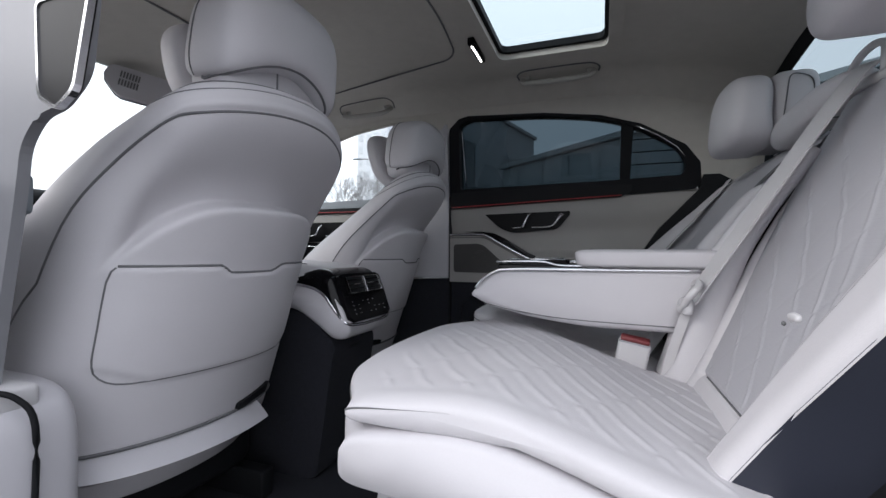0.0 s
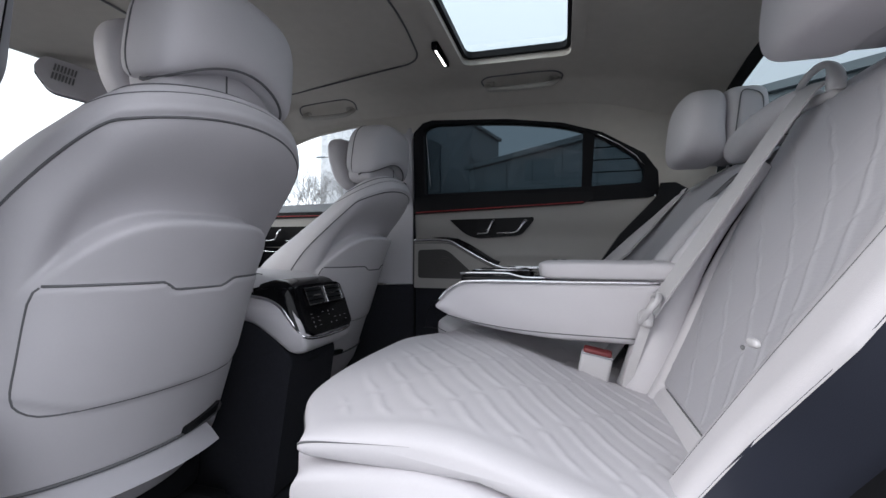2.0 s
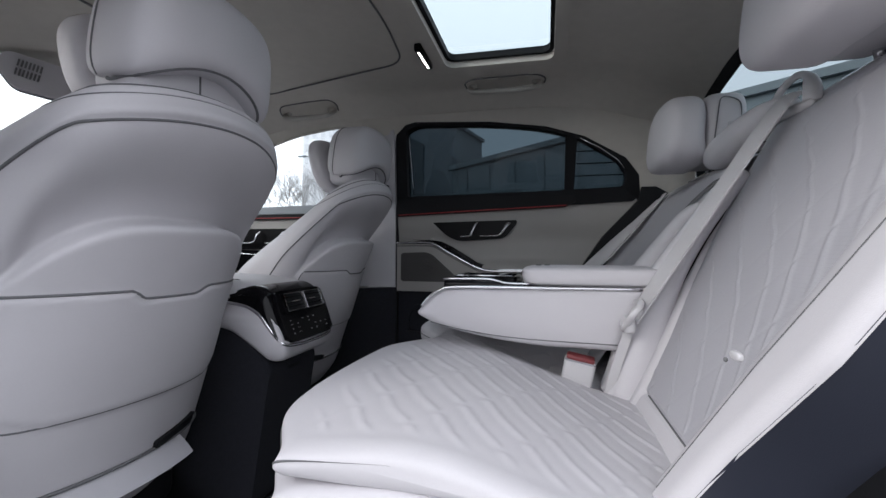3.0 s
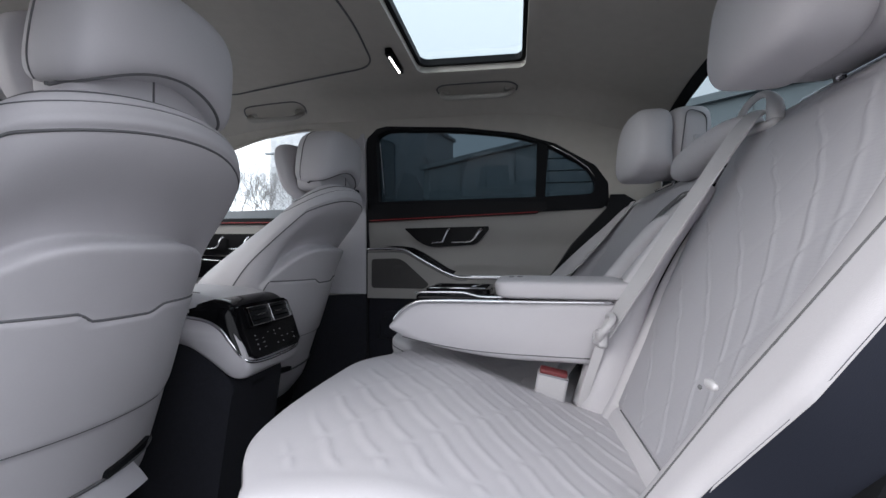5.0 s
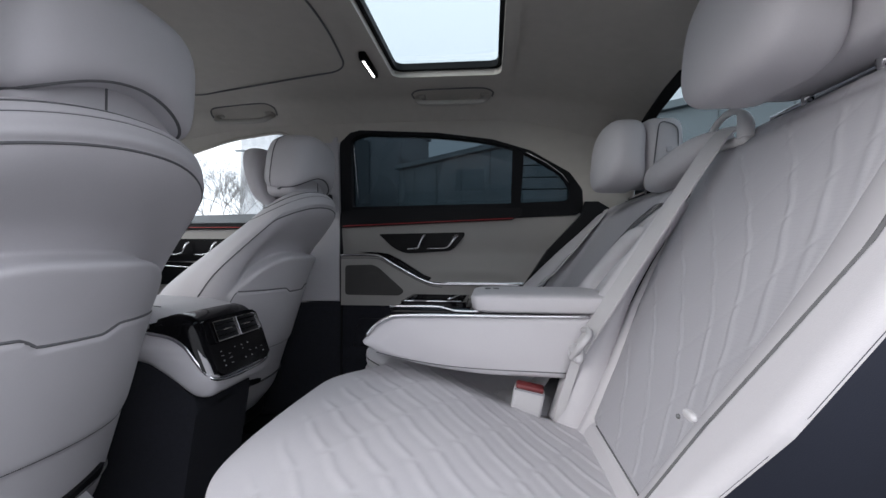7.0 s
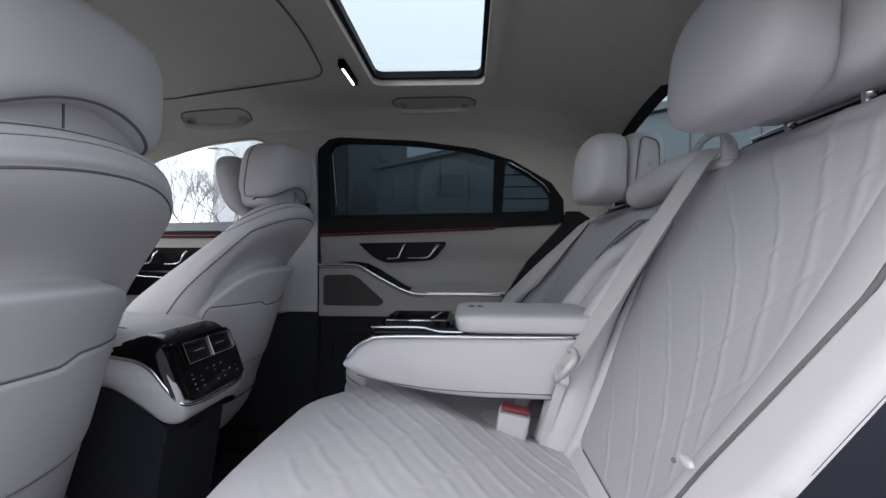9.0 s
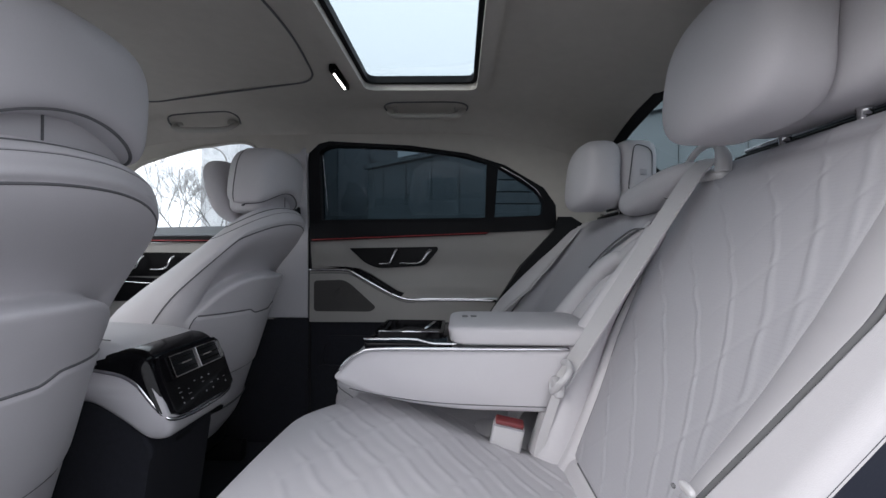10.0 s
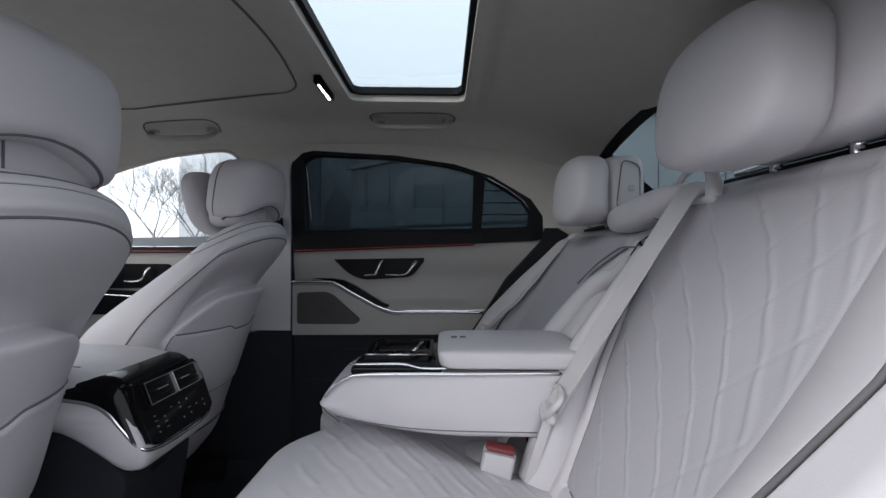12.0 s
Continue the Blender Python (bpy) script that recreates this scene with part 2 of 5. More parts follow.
# ---- setting: outside ----
GROUND = material("wet_asphalt", (0.06, 0.062, 0.065), 0.7, vary=0.3, scale=3, bump=0.5, bump_scale=60)
FACADE = material("grey_plaster_facade", (0.30, 0.31, 0.32), 0.8, vary=0.06, scale=1.2)
FACADE2 = material("mid_grey_metal_facade", (0.24, 0.27, 0.29), 0.6, vary=0.08, scale=0.8)
TOWERWALL = material("pale_tower_wall", (0.62, 0.63, 0.66), 0.8, vary=0.05, scale=0.5)
PANEDARK = material("far_window_pane", (0.05, 0.06, 0.07), 0.15, vary=0.2, scale=2)
# Bark lightened to carry haze and sky glare; also colours the lamp pole.
BARK = material("haze_paled_bark", (0.27, 0.26, 0.26), 0.9, vary=0.3, scale=20)
GZ = -0.35
mesh_ground = mesh_object("ground", [(-900, -900, GZ), (900, -900, GZ), (900, 900, GZ), (-900, 900, GZ)], [(0, 1, 2, 3)], GROUND, smooth=False)
tagged(mesh_ground, "grey asphalt yard around the parked car", "ground", kind="structure")


def block_building(name, corner, length, depth, height, turn, wall, label, rows=0, cols=0, bands=0, glazing=None):
    b = thing(name, label, "building")
    b.matrix_world = pose(*corner, GZ, 0, 0, turn)
    box("wall", (0, 0, 0), (length, depth, height), wall, b, bevel=0.02, segments=1)
    box("roof", (-0.12, -0.12, height), (length + 0.12, depth + 0.12, height + 0.16), wall, b, "flat roof with a metal edge")
    for j in range(rows):
        for i in range(cols):
            x0 = (i + 0.25) * length / cols
            z0 = 1.0 + j * (height - 1.0) / rows
            w = box("window", (x0, -0.05, z0), (x0 + 0.5 * length / cols, 0.06, z0 + 0.55 * (height - 1) / rows), glazing or PANEDARK, b)
            box("sill", (x0 - 0.05, -0.12, z0 - 0.06), (x0 + 0.5 * length / cols + 0.05, 0.05, z0 - 0.004), wall, w)
    for j in range(bands):
        z0 = height * (j + 0.6) / (bands + 0.3)
        box("facade_joint", (0.02, -0.03, z0), (length - 0.02, 0.03, z0 + 0.07), PANEDARK, b)
    return b


office = block_building("office_building", (-5.55, 14.3), 8.66, 1.6, 7.2, 76, FACADE, "grey plastered block with dark recessed windows beyond the yard")
for x0, x1, z0, z1 in ((0.9, 2.15, 0.3, 5.55), (5.0, 6.6, 3.2, 5.55)):
    w = box("window", (x0, -0.02, z0), (x1, 0.1, z1), PANEDARK, office, "dark window set in the wall")
    box("frame", (x0 - 0.07, -0.05, z1 + 0.002), (x1 + 0.07, 0.05, z1 + 0.09), FACADE2, w)
    box("frame", (x1 + 0.004, -0.05, z0), (x1 + 0.07, 0.05, z1), FACADE2, w)
hall = block_building("hall_building", (-3.45, 14.95), 30.0, 9.0, 4.15, -40, FACADE2, "long low hall with grey metal cladding", bands=1)
for k in range(14):
    box("panel_joint", (0.9 + 1.2 * k, -0.012, 0.1), (0.92 + 1.2 * k, 0.01, 4.1), PANEDARK, hall)
# Tower panes are almost as pale as the wall: distance haze in their colour.
block_building("tower_building", (-60.2, 96.0), 9.0, 12.0, 46.0, 0, TOWERWALL, "pale tall tower far beyond the trees", rows=14, cols=4, glazing=material("haze_paled_pane", (0.52, 0.535, 0.565), 0.4, vary=0.1))
block_building("rear_building", (4.7, 11.2), 26.0, 10.0, 4.35, -29, material("pale_teal_cladding", (0.44, 0.49, 0.52), 0.6, vary=0.08, scale=0.8), "low pale teal building behind the car", bands=1)


def bare_tree(name, at, height, seed):
    rng = random.Random(seed)
    t = thing(name, "bare winter tree with thin branches", "tree", "bare trees", at=(*at, GZ))
    verts, faces = [], []

    def limb(p, d, length, r, depth):
        q = p + d * length
        s = d.cross(Vector((0.3, 0.9, 0.2))).normalized()
        w = d.cross(s)
        b = len(verts)
        for c, rr in ((p, r), (q, r * 0.6)):
            for k in range(5):
                a = 2 * math.pi * k / 5
                verts.append(c + s * rr * math.cos(a) + w * rr * math.sin(a))
        for k in range(5):
            faces.append((b + k, b + (k + 1) % 5, b + 5 + (k + 1) % 5, b + 5 + k))
        if depth:
            for k in range(3):
                n = (d + Vector((rng.uniform(-1, 1), rng.uniform(-1, 1), rng.uniform(-0.25, 0.8))) * 0.75).normalized()
                limb(p + d * length * rng.uniform(0.45, 1.0), n, length * rng.uniform(0.55, 0.8), r * 0.62, depth - 1)
    limb(Vector((0, 0, 0)), Vector((0, 0, 1)), height * 0.3, height * 0.009, 0)
    mesh_object("trunk", verts, faces, BARK, t)
    verts, faces = [], []
    for k in range(5):
        a = k * 1.26 + rng.random()
        limb(Vector((0, 0, height * (0.2 + 0.02 * k))), Vector((math.cos(a) * 0.6, math.sin(a) * 0.6, 0.8)).normalized(), height * 0.25, height * 0.0042, 5)
    mesh_object("crown", verts, faces, BARK, t)
    return t


bare_tree("bare_tree", (-9.5, 15.5), 6.0, 3)
bare_tree("bare_tree", (-13.5, 19.0), 7.0, 5)
bare_tree("bare_tree", (-11.0, 22.0), 7.5, 8)

post = thing("street_lamp", "slim grey street lamp with a curved arm", "street lamp", at=(-15.6, 27.0, GZ))
tube("pole", smooth_line([(0, 0, 0), (0, 0, 4), (0, 0, 6.6), (-0.15, 0, 7.4), (-0.7, 0, 7.9), (-1.5, 0, 8.0)], 6), lambda t: 0.07 - 0.03 * t, BARK, post)
box("lamp_head", (-2.1, -0.12, 7.95), (-1.45, 0.12, 8.08), FACADE2, post, bevel=0.04)

# ---- setting: the car's shell ----
floor = box("floor", (-1.75, -0.76, -0.08), (0.75, 0.76, 0.0), CARPET)
tagged(floor, "dark carpeted car floor", "floor", kind="structure")
box("floor_mat", (-0.62, 0.16, 0.002), (-0.30, 0.60, 0.014), CARPET, bevel=0.006)
tagged(bpy.data.objects["floor_mat"], "dark blue carpet mat in the rear footwell", "mat")


def roof_z(x, y):
    crown = 1.285 - 0.10 * (max(0.0, x + 0.05) / 0.6) ** 2 - 0.05 * (max(0.0, -x - 0.6) / 0.7) ** 2
    a = abs(y)
    return crown - 0.022 * (a / 0.45) ** 2 - 0.075 * step(0.50, 0.67, a)


def in_sunroof(x, y):
    return -0.285 < x < 0.09 and abs(y) < 0.372


xs = sorted(set([-1.45 + 2.01 * i / 67 for i in range(68)] + [-0.285, 0.09]))
ys = sorted(set([-0.665 + 1.285 * i / 44 for i in range(45)] + [-0.372, 0.372]))
verts, faces, picks = [], [], []
for x in xs:
    for y in ys:
        verts.append((x, y, roof_z(x, y)))
for i in range(len(xs) - 1):
    for j in range(len(ys) - 1):
        if not in_sunroof((xs[i] + xs[i + 1]) / 2, (ys[j] + ys[j + 1]) / 2):
            a = i * len(ys) + j
            faces.append((a, a + 1, a + len(ys) + 1, a + len(ys)))
base = len(verts)
for x in xs:
    for y in ys:
        verts.append((x, y, roof_z(x, y) + 0.035))
faces += [tuple(base + k for k in f[::-1]) for f in list(faces)]
ceiling = mesh_object("ceiling", verts, faces, LINER)
tagged(ceiling, "warm grey cloth headliner of the car", "ceiling", kind="structure")


def roof_place(x, y, d):
    return Vector((x, y, roof_z(x, y) - d))


# sunroof opening and glass
sunroof = thing("sunroof", "rear glass sunroof panel with a black edge in the headliner", "sunroof", kind="structure")
def sunroof_outline(grow, radius):
    return rounded([(-0.268 - grow, -0.358 - grow), (0.073 + grow, -0.358 - grow), (0.073 + grow, 0.358 + grow), (-0.268 - grow, 0.358 + grow)], radius, 8)


ring("surround", sunroof_outline(0.040, 0.06), sunroof_outline(0.002, 0.036), lambda x, y, d: Vector((x, y, roof_z(x, y) - 0.007 + d)), 0.03, LINER, sunroof)
ring("seal", sunroof_outline(0.004, 0.036), sunroof_outline(-0.010, 0.03), lambda x, y, d: Vector((x, y, roof_z(x, y) + 0.012 + d)), 0.02, RUBBER, sunroof)
pane = slab("pane", sunroof_outline(0.03, 0.03), lambda x, y, d: Vector((x, y, roof_z(x, y) + 0.03 + d)), 0.005, SUNGLASS, sunroof)
pane.visible_shadow = False

# closed blind of the front roof
blind = thing("roof_blind", "closed cloth sun blind of the front roof window", "roof blind", kind="structure")
bo = rounded([(-1.04, -0.422), (-0.405, -0.308), (-0.372, 0.0), (-0.405, 0.308), (-1.04, 0.422)], [0.12, 0.07, 0.4, 0.07, 0.12], 10)
tube("blind_gap", [roof_place(p[0], p[1], 0.001) for p in bo], 0.003, SEAM, blind, closed=True)

lamp = thing("roof_lamp", "slim black roof lamp with a lit white bar", "lamp")
box("housing", (-0.335, 0.195, 1.256), (-0.313, 0.337, 1.278), BLACK, lamp, bevel=0.004)
box("light_bar", (-0.3265, 0.210, 1.2535), (-0.3215, 0.322, 1.2555), glow_material("white_led", (1, 0.98, 0.95), 3.0), lamp)


def window_y(z):
    """The inner face of the side glass leans in towards the roof."""
    return 0.725 - 0.36 * max(0.0, z - 0.86)


def door_place(x, z, d):
    return Vector((x, window_y(z) + d, z))


def near_place(x, z, d):
    return Vector((x, -window_y(z) - d, z))



# ---- setting: far side of the car ----
# rear door
door = thing("door_1", "closed rear door in pale grey leather with black and chrome trim", "car door", kind="structure")
slab("lower_panel", rounded([(-0.572, 0.02), (0.02, 0.02), (0.125, 0.492), (-0.572, 0.488)], 0.01), lambda x, z, d: Vector((x, 0.748 + d, z)), 0.05, CARPET, door, "dark carpet door bottom")

pk = rounded([(-0.55, 0.10), (0.02, 0.10), (0.08, 0.42), (-0.53, 0.43)], 0.06, 6)
pk_in = rounded([(-0.535, 0.115), (0.005, 0.115), (0.063, 0.405), (-0.516, 0.415)], 0.05, 6)
ring("pocket_rim", pk, pk_in, lambda x, z, d: Vector((x, 0.732 + d, z)), 0.018, CARPET, door, "dark rounded rim of the door pocket")
slab("pocket_front", rounded([(-0.55, 0.10), (0.02, 0.10), (0.05, 0.27), (-0.55, 0.32)], 0.05, 6), lambda x, z, d: Vector((x, 0.712 + d, z)), 0.02, CARPET, door, "dark front wall of the door pocket")


def door_skin(u, v):
    """The padded middle of the door, hollowed towards the arm ledge."""
    z = 0.585 + v * (0.857 - 0.585)
    x1 = 0.165 + (z - 0.49) * 0.62
    x = -0.572 + u * (x1 + 0.572)
    ledge = 0.035 * (1 - step(0.585, 0.63, z)) * step(-0.24, -0.16, x) * (1 - step(0.06, 0.16, x))
    hollow = 0.016 * math.exp(-((z - 0.70) / 0.05) ** 2)
    return Vector((x, 0.733 + hollow - ledge, z))


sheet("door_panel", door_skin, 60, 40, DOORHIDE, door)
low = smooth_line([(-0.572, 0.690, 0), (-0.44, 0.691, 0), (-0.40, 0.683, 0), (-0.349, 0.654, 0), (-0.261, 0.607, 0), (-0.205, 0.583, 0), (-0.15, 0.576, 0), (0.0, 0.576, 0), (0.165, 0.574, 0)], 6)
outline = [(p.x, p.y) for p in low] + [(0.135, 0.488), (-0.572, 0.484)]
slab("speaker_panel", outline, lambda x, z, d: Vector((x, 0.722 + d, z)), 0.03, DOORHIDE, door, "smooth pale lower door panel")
tube("chrome_strip", [Vector((p.x, 0.716, p.y)) for p in low], 0.0055, CHROME, door, "curved satin chrome strip", sides=8)
tube("chrome_strip", [Vector((p.x, 0.722, p.y - 0.0125)) for p in low[:-12]], 0.0022, SEAM, door, sides=6)
black_low = [(p.x, p.y + 0.006) for p in low[6:38]]
black_top = [(-0.20, 0.603), (-0.225, 0.612), (-0.27, 0.640), (-0.33, 0.676), (-0.375, 0.697), (-0.42, 0.703), (-0.5, 0.704)]
slab("switch_trim", black_low + black_top, lambda x, z, d: Vector((x, 0.718 + d, z)), 0.03, BLACK, door, "piano-black trim with window switches")
for k in range(4):
    t = 0.2 + 0.18 * k
    cx, cz = -0.345 + 0.13 * t, 0.672 - 0.085 * t
    box("switch", (-0.013, -0.006, -0.005), (0.013, 0.006, 0.005), RUBBER, door, bevel=0.002, segments=2, m=pose(cx, 0.716, cz, 0, 33, 0))
spk = rounded([(-0.553, 0.648), (-0.44, 0.652), (-0.412, 0.64), (-0.305, 0.545), (-0.325, 0.527), (-0.553, 0.527)], [0.015, 0.03, 0.03, 0.015, 0.02, 0.015], 6)
slab("speaker_grille", spk, lambda x, z, d: Vector((x, 0.7185 + d, z)), 0.02, MESHGREY, door, "fine metal speaker grille")
for r in (0.012, 0.022, 0.030):
    tube("grille_ring", [Vector((-0.435 + r * math.cos(a * 0.314), 0.7175, 0.592 + r * math.sin(a * 0.314))) for a in range(20)], 0.0010, MESHGREY, door, sides=5, closed=True)
plate = rounded([(-0.415, 0.777), (-0.062, 0.784), (-0.062, 0.770), (-0.112, 0.709), (-0.30, 0.697), (-0.352, 0.718)], [0.008, 0.012, 0.01, 0.025, 0.03, 0.03], 6)
slab("handle_recess", plate, lambda x, z, d: Vector((x, 0.728 + d, z)), 0.03, SATIN, door, "black handle recess")
h1 = smooth_line([(-0.292, 0.713, 0.716), (-0.262, 0.707, 0.718), (-0.247, 0.702, 0.722), (-0.238, 0.700, 0.742), (-0.228, 0.705, 0.766), (-0.222, 0.716, 0.772)], 5)
tube("seat_switch", h1, 0.0055, CHROME, door, "chrome seat switch", flat=0.7)
h2 = smooth_line([(-0.212, 0.716, 0.719), (-0.17, 0.705, 0.719), (-0.135, 0.700, 0.722), (-0.118, 0.700, 0.735), (-0.102, 0.704, 0.760), (-0.094, 0.716, 0.769)], 5)
tube("door_handle", h2, lambda t: 0.005 + 0.005 * step(0.4, 0.8, t), CHROME, door, "satin chrome door pull", flat=0.6)
slab("belt_trim", [(-0.572, 0.803), (0.125, 0.832), (0.165, 0.853), (0.165, 0.885), (-0.572, 0.875)], lambda x, z, d: Vector((x, 0.716 + d, z)), 0.04, RUBBER, door, "black upper door rail")
glow = glow_material("red_ambient_strip", (0.27, 0.02, 0.022), 0.02)
tube("ambient_strip", [Vector((-0.56 + 0.69 * k / 12, 0.7125, 0.8095 + 0.0285 * k / 12)) for k in range(13)], 0.0021, glow, door, "thin glowing red light strip", sides=6)
frame_out = rounded([(-0.575, 0.84), (-0.545, 1.150), (-0.46, 1.178), (-0.16, 1.162), (0.05, 1.134), (0.19, 1.094), (0.34, 1.013), (0.402, 0.93), (0.392, 0.852), (0.15, 0.84)], [0.01, 0.05, 0.05, 0.1, 0.08, 0.08, 0.08, 0.05, 0.03, 0.02], 6)
frame_in = rounded([(-0.523, 0.888), (-0.503, 1.142), (-0.455, 1.160), (-0.16, 1.147), (0.04, 1.121), (0.17, 1.083), (0.312, 1.0), (0.345, 0.95), (0.340, 0.905), (0.12, 0.897)], [0.01, 0.02, 0.04, 0.1, 0.08, 0.08, 0.06, 0.03, 0.02, 0.02], 6)
ring("window_frame", frame_out, frame_in, door_place, 0.05, RUBBER, door, "black window surround")
slab("window_divider", [(0.122, 0.89), (0.158, 0.89), (0.166, 1.090), (0.124, 1.105)], lambda x, z, d: door_place(x, z, 0.004 + d), 0.03, RUBBER, door)
edge = smooth_line([(-0.50, 0.90, 0), (-0.497, 1.135, 0)], 4)
tube("glass_guide", [door_place(p.x, p.y, 0.02) for p in edge], 0.0016, CHROME, door, sides=6)
tube("frame_bead", [door_place(x, z, -0.002) for x, z in ((0.175, 1.081), (0.25, 1.043), (0.312, 1.0), (0.34, 0.965))], 0.0025, CHROME, door, sides=6)
slab("pane", [(-0.56, 0.86), (0.14, 0.86), (0.14, 1.12), (-0.16, 1.158), (-0.45, 1.172), (-0.53, 1.16)], lambda x, z, d: door_place(x, z, 0.03 + d), 0.004, TINT, door, "dark tinted door glass")
slab("pane", [(0.14, 0.88), (0.375, 0.88), (0.375, 0.955), (0.32, 1.005), (0.18, 1.09), (0.14, 1.10)], lambda x, z, d: door_place(x, z, 0.03 + d), 0.004, TINT, door, "dark tinted quarter glass")
# Three thin dark horizontal bars across the quarter glass.
for z0, x1 in ((0.952, 0.338), (0.996, 0.308), (1.040, 0.245)):
    tube("dark_glass_bar", [door_place(0.162 + (x1 - 0.162) * k / 4, z0, 0.026) for k in range(5)], 0.0024, RUBBER, door, sides=6)
for o in door.children:
    if o.name.startswith("pane"):
        o.visible_shadow = False
seal = [(-0.0, 0.0), (0.35, 0.0), (0.40, 0.40), (0.50, 0.70), (0.53, 0.80), (0.49, 0.875), (0.45, 0.90), (0.40, 0.90), (0.39, 0.852), (0.262, 0.712), (0.112, 0.488)]
slab("door_seal", seal, lambda x, z, d: Vector((x, 0.698 + d, z)), 0.06, RUBBER, door, "black rubber door seal")

# side rail over the windows, pillars, front door
FRONT_TOP = [(-1.42, 0.90), (-1.308, 1.017), (-1.214, 1.087), (-1.10, 1.122), (-0.991, 1.148), (-0.88, 1.163), (-0.79, 1.170), (-0.745, 1.155), (-0.715, 1.105), (-0.705, 0.9)]


def rail(side):
    r = thing("roof_rail_far" if side > 0 else "roof_rail_near", "warm grey lining over the side windows", "side lining", kind="structure")

    def f(u, v):
        x = -1.42 + 2.0 * u
        if x < -0.712:
            zl = np.interp(x, [p[0] for p in FRONT_TOP], [p[1] for p in FRONT_TOP])
        elif x < -0.56:
            zl = 0.9
        elif x < 0.40:
            zl = np.interp(x, [-0.545, -0.50, -0.46, -0.16, 0.05, 0.19, 0.34, 0.402], [1.13, 1.165, 1.173, 1.157, 1.129, 1.088, 1.007, 0.93])
        else:
            zl = 0.86
        if x < -0.56 and x > -0.575:
            zl = 1.0
        zt = roof_z(x, 0.605)
        z = zl + (max(zt, zl + 0.004) - zl) * v
        y = window_y(z) - 0.006 + 0.006 * (1 - v)
        return Vector((x, side * y, z))
    sheet("lining", f, 200, 10, LINER, r)
    if side > 0:
        tube("window_edge", [Vector((p.x, side * (window_y(p.y) - 0.002), p.y)) for p in smooth_line([(a, b, 0) for a, b in FRONT_TOP[1:-1]], 5)], 0.006, LINER, r)
    return r


rail(1)
pillar = thing("pillar_far", "pale grey centre pillar trim between the doors", "pillar", kind="structure")
slab("pillar_trim", [(-0.80, 0.50), (-0.579, 0.50), (-0.579, 0.84), (-0.55, 1.15), (-0.70, 1.15), (-0.72, 0.86)], lambda x, z, d: Vector((x, window_y(z) - 0.004 + d, z)), 0.06, SHELL, pillar, bevel=0.004)
slab("pillar_foot", [(-1.30, 0.0), (-0.579, 0.0), (-0.579, 0.497), (-1.30, 0.47)], lambda x, z, d: Vector((x, 0.728 + d, z)), 0.06, CARPET, pillar, "dark lower pillar cover")
box("belt_slot", (-0.612, 0.655, 0.865), (-0.598, 0.72, 0.935), RUBBER, pillar, "black belt slot in the pillar", bevel=0.004)
box("shut_gap", (-0.5785, 0.7262, 0.3), (-0.5725, 0.76, 0.86), RUBBER, pillar)
fd = thing("door_2", "closed front passenger door with a black handle panel", "car door", kind="structure")
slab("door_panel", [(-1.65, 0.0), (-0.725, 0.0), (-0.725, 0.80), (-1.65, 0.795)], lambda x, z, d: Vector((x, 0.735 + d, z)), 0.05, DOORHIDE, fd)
slab("belt_trim", [(-1.65, 0.797), (-0.722, 0.800), (-0.722, 0.825), (-1.65, 0.822)], lambda x, z, d: Vector((x, 0.722 + d, z)), 0.05, RUBBER, fd)
SILLBLUE = material("blue_grey_window_sill", (0.20, 0.225, 0.25), 0.4, vary=0.05)
slab("window_sill", [(-1.65, 0.824), (-0.722, 0.827), (-0.722, 0.868), (-1.65, 0.850)], lambda x, z, d: Vector((x, 0.728 + d, z)), 0.05, SILLBLUE, fd, "grey padded window sill")
tube("ambient_strip", [Vector((-1.5 + 0.75 * k / 8, 0.719, 0.806)) for k in range(9)], 0.002, glow, fd, sides=6)
slab("handle_recess", rounded([(-1.42, 0.757), (-1.045, 0.757), (-1.085, 0.664), (-1.36, 0.660)], 0.02), lambda x, z, d: Vector((x, 0.724 + d, z)), 0.03, SATIN, fd)
for dx in (-1.29, -1.165):
    hh = smooth_line([(dx - 0.05, 0.712, 0.690), (dx, 0.70, 0.690), (dx + 0.028, 0.698, 0.70), (dx + 0.04, 0.70, 0.73), (dx + 0.046, 0.712, 0.742)], 5)
    tube("door_handle", hh, 0.007, CHROME, fd, "satin chrome door pull", flat=0.6)
slab("switch_trim", rounded([(-1.5, 0.665), (-1.0, 0.645), (-0.85, 0.56), (-1.5, 0.56)], 0.01), lambda x, z, d: Vector((x, 0.722 + d, z)), 0.02, SATIN, fd)
tube("chrome_strip", [Vector((-1.5 + 0.6 * j / 6, 0.718, 0.650 - 0.006 * j)) for j in range(7)], 0.0022, CHROME, fd, sides=6)
fp = slab("pane", [(-1.45, 0.85), (-0.70, 0.85), (-0.70, 1.15), (-0.8, 1.18), (-1.0, 1.16), (-1.25, 1.08)], lambda x, z, d: door_place(x, z, 0.035 + d), 0.004, CLEAR, fd, "clear front door glass")
fp.visible_shadow = False

# near side: pillar, sill, front door, rear wheel-arch edge
near = thing("pillar_near", "pale grey centre pillar, its trim coloured as in shade, with belt anchor at the open door", "pillar", kind="structure")
slab("pillar_trim", rounded([(-0.83, 0.30), (-0.700, 0.42), (-0.672, 0.55), (-0.652, 0.64), (-0.640, 0.70), (-0.634, 0.745), (-0.60, 0.780), (-0.56, 0.785), (-0.515, 0.82), (-0.47, 1.16), (-0.80, 1.16)], 0.02, 4), lambda x, z, d: Vector((x, -0.742 + d, z)), 0.014, PILLARSHADE, near, bevel=0.004)
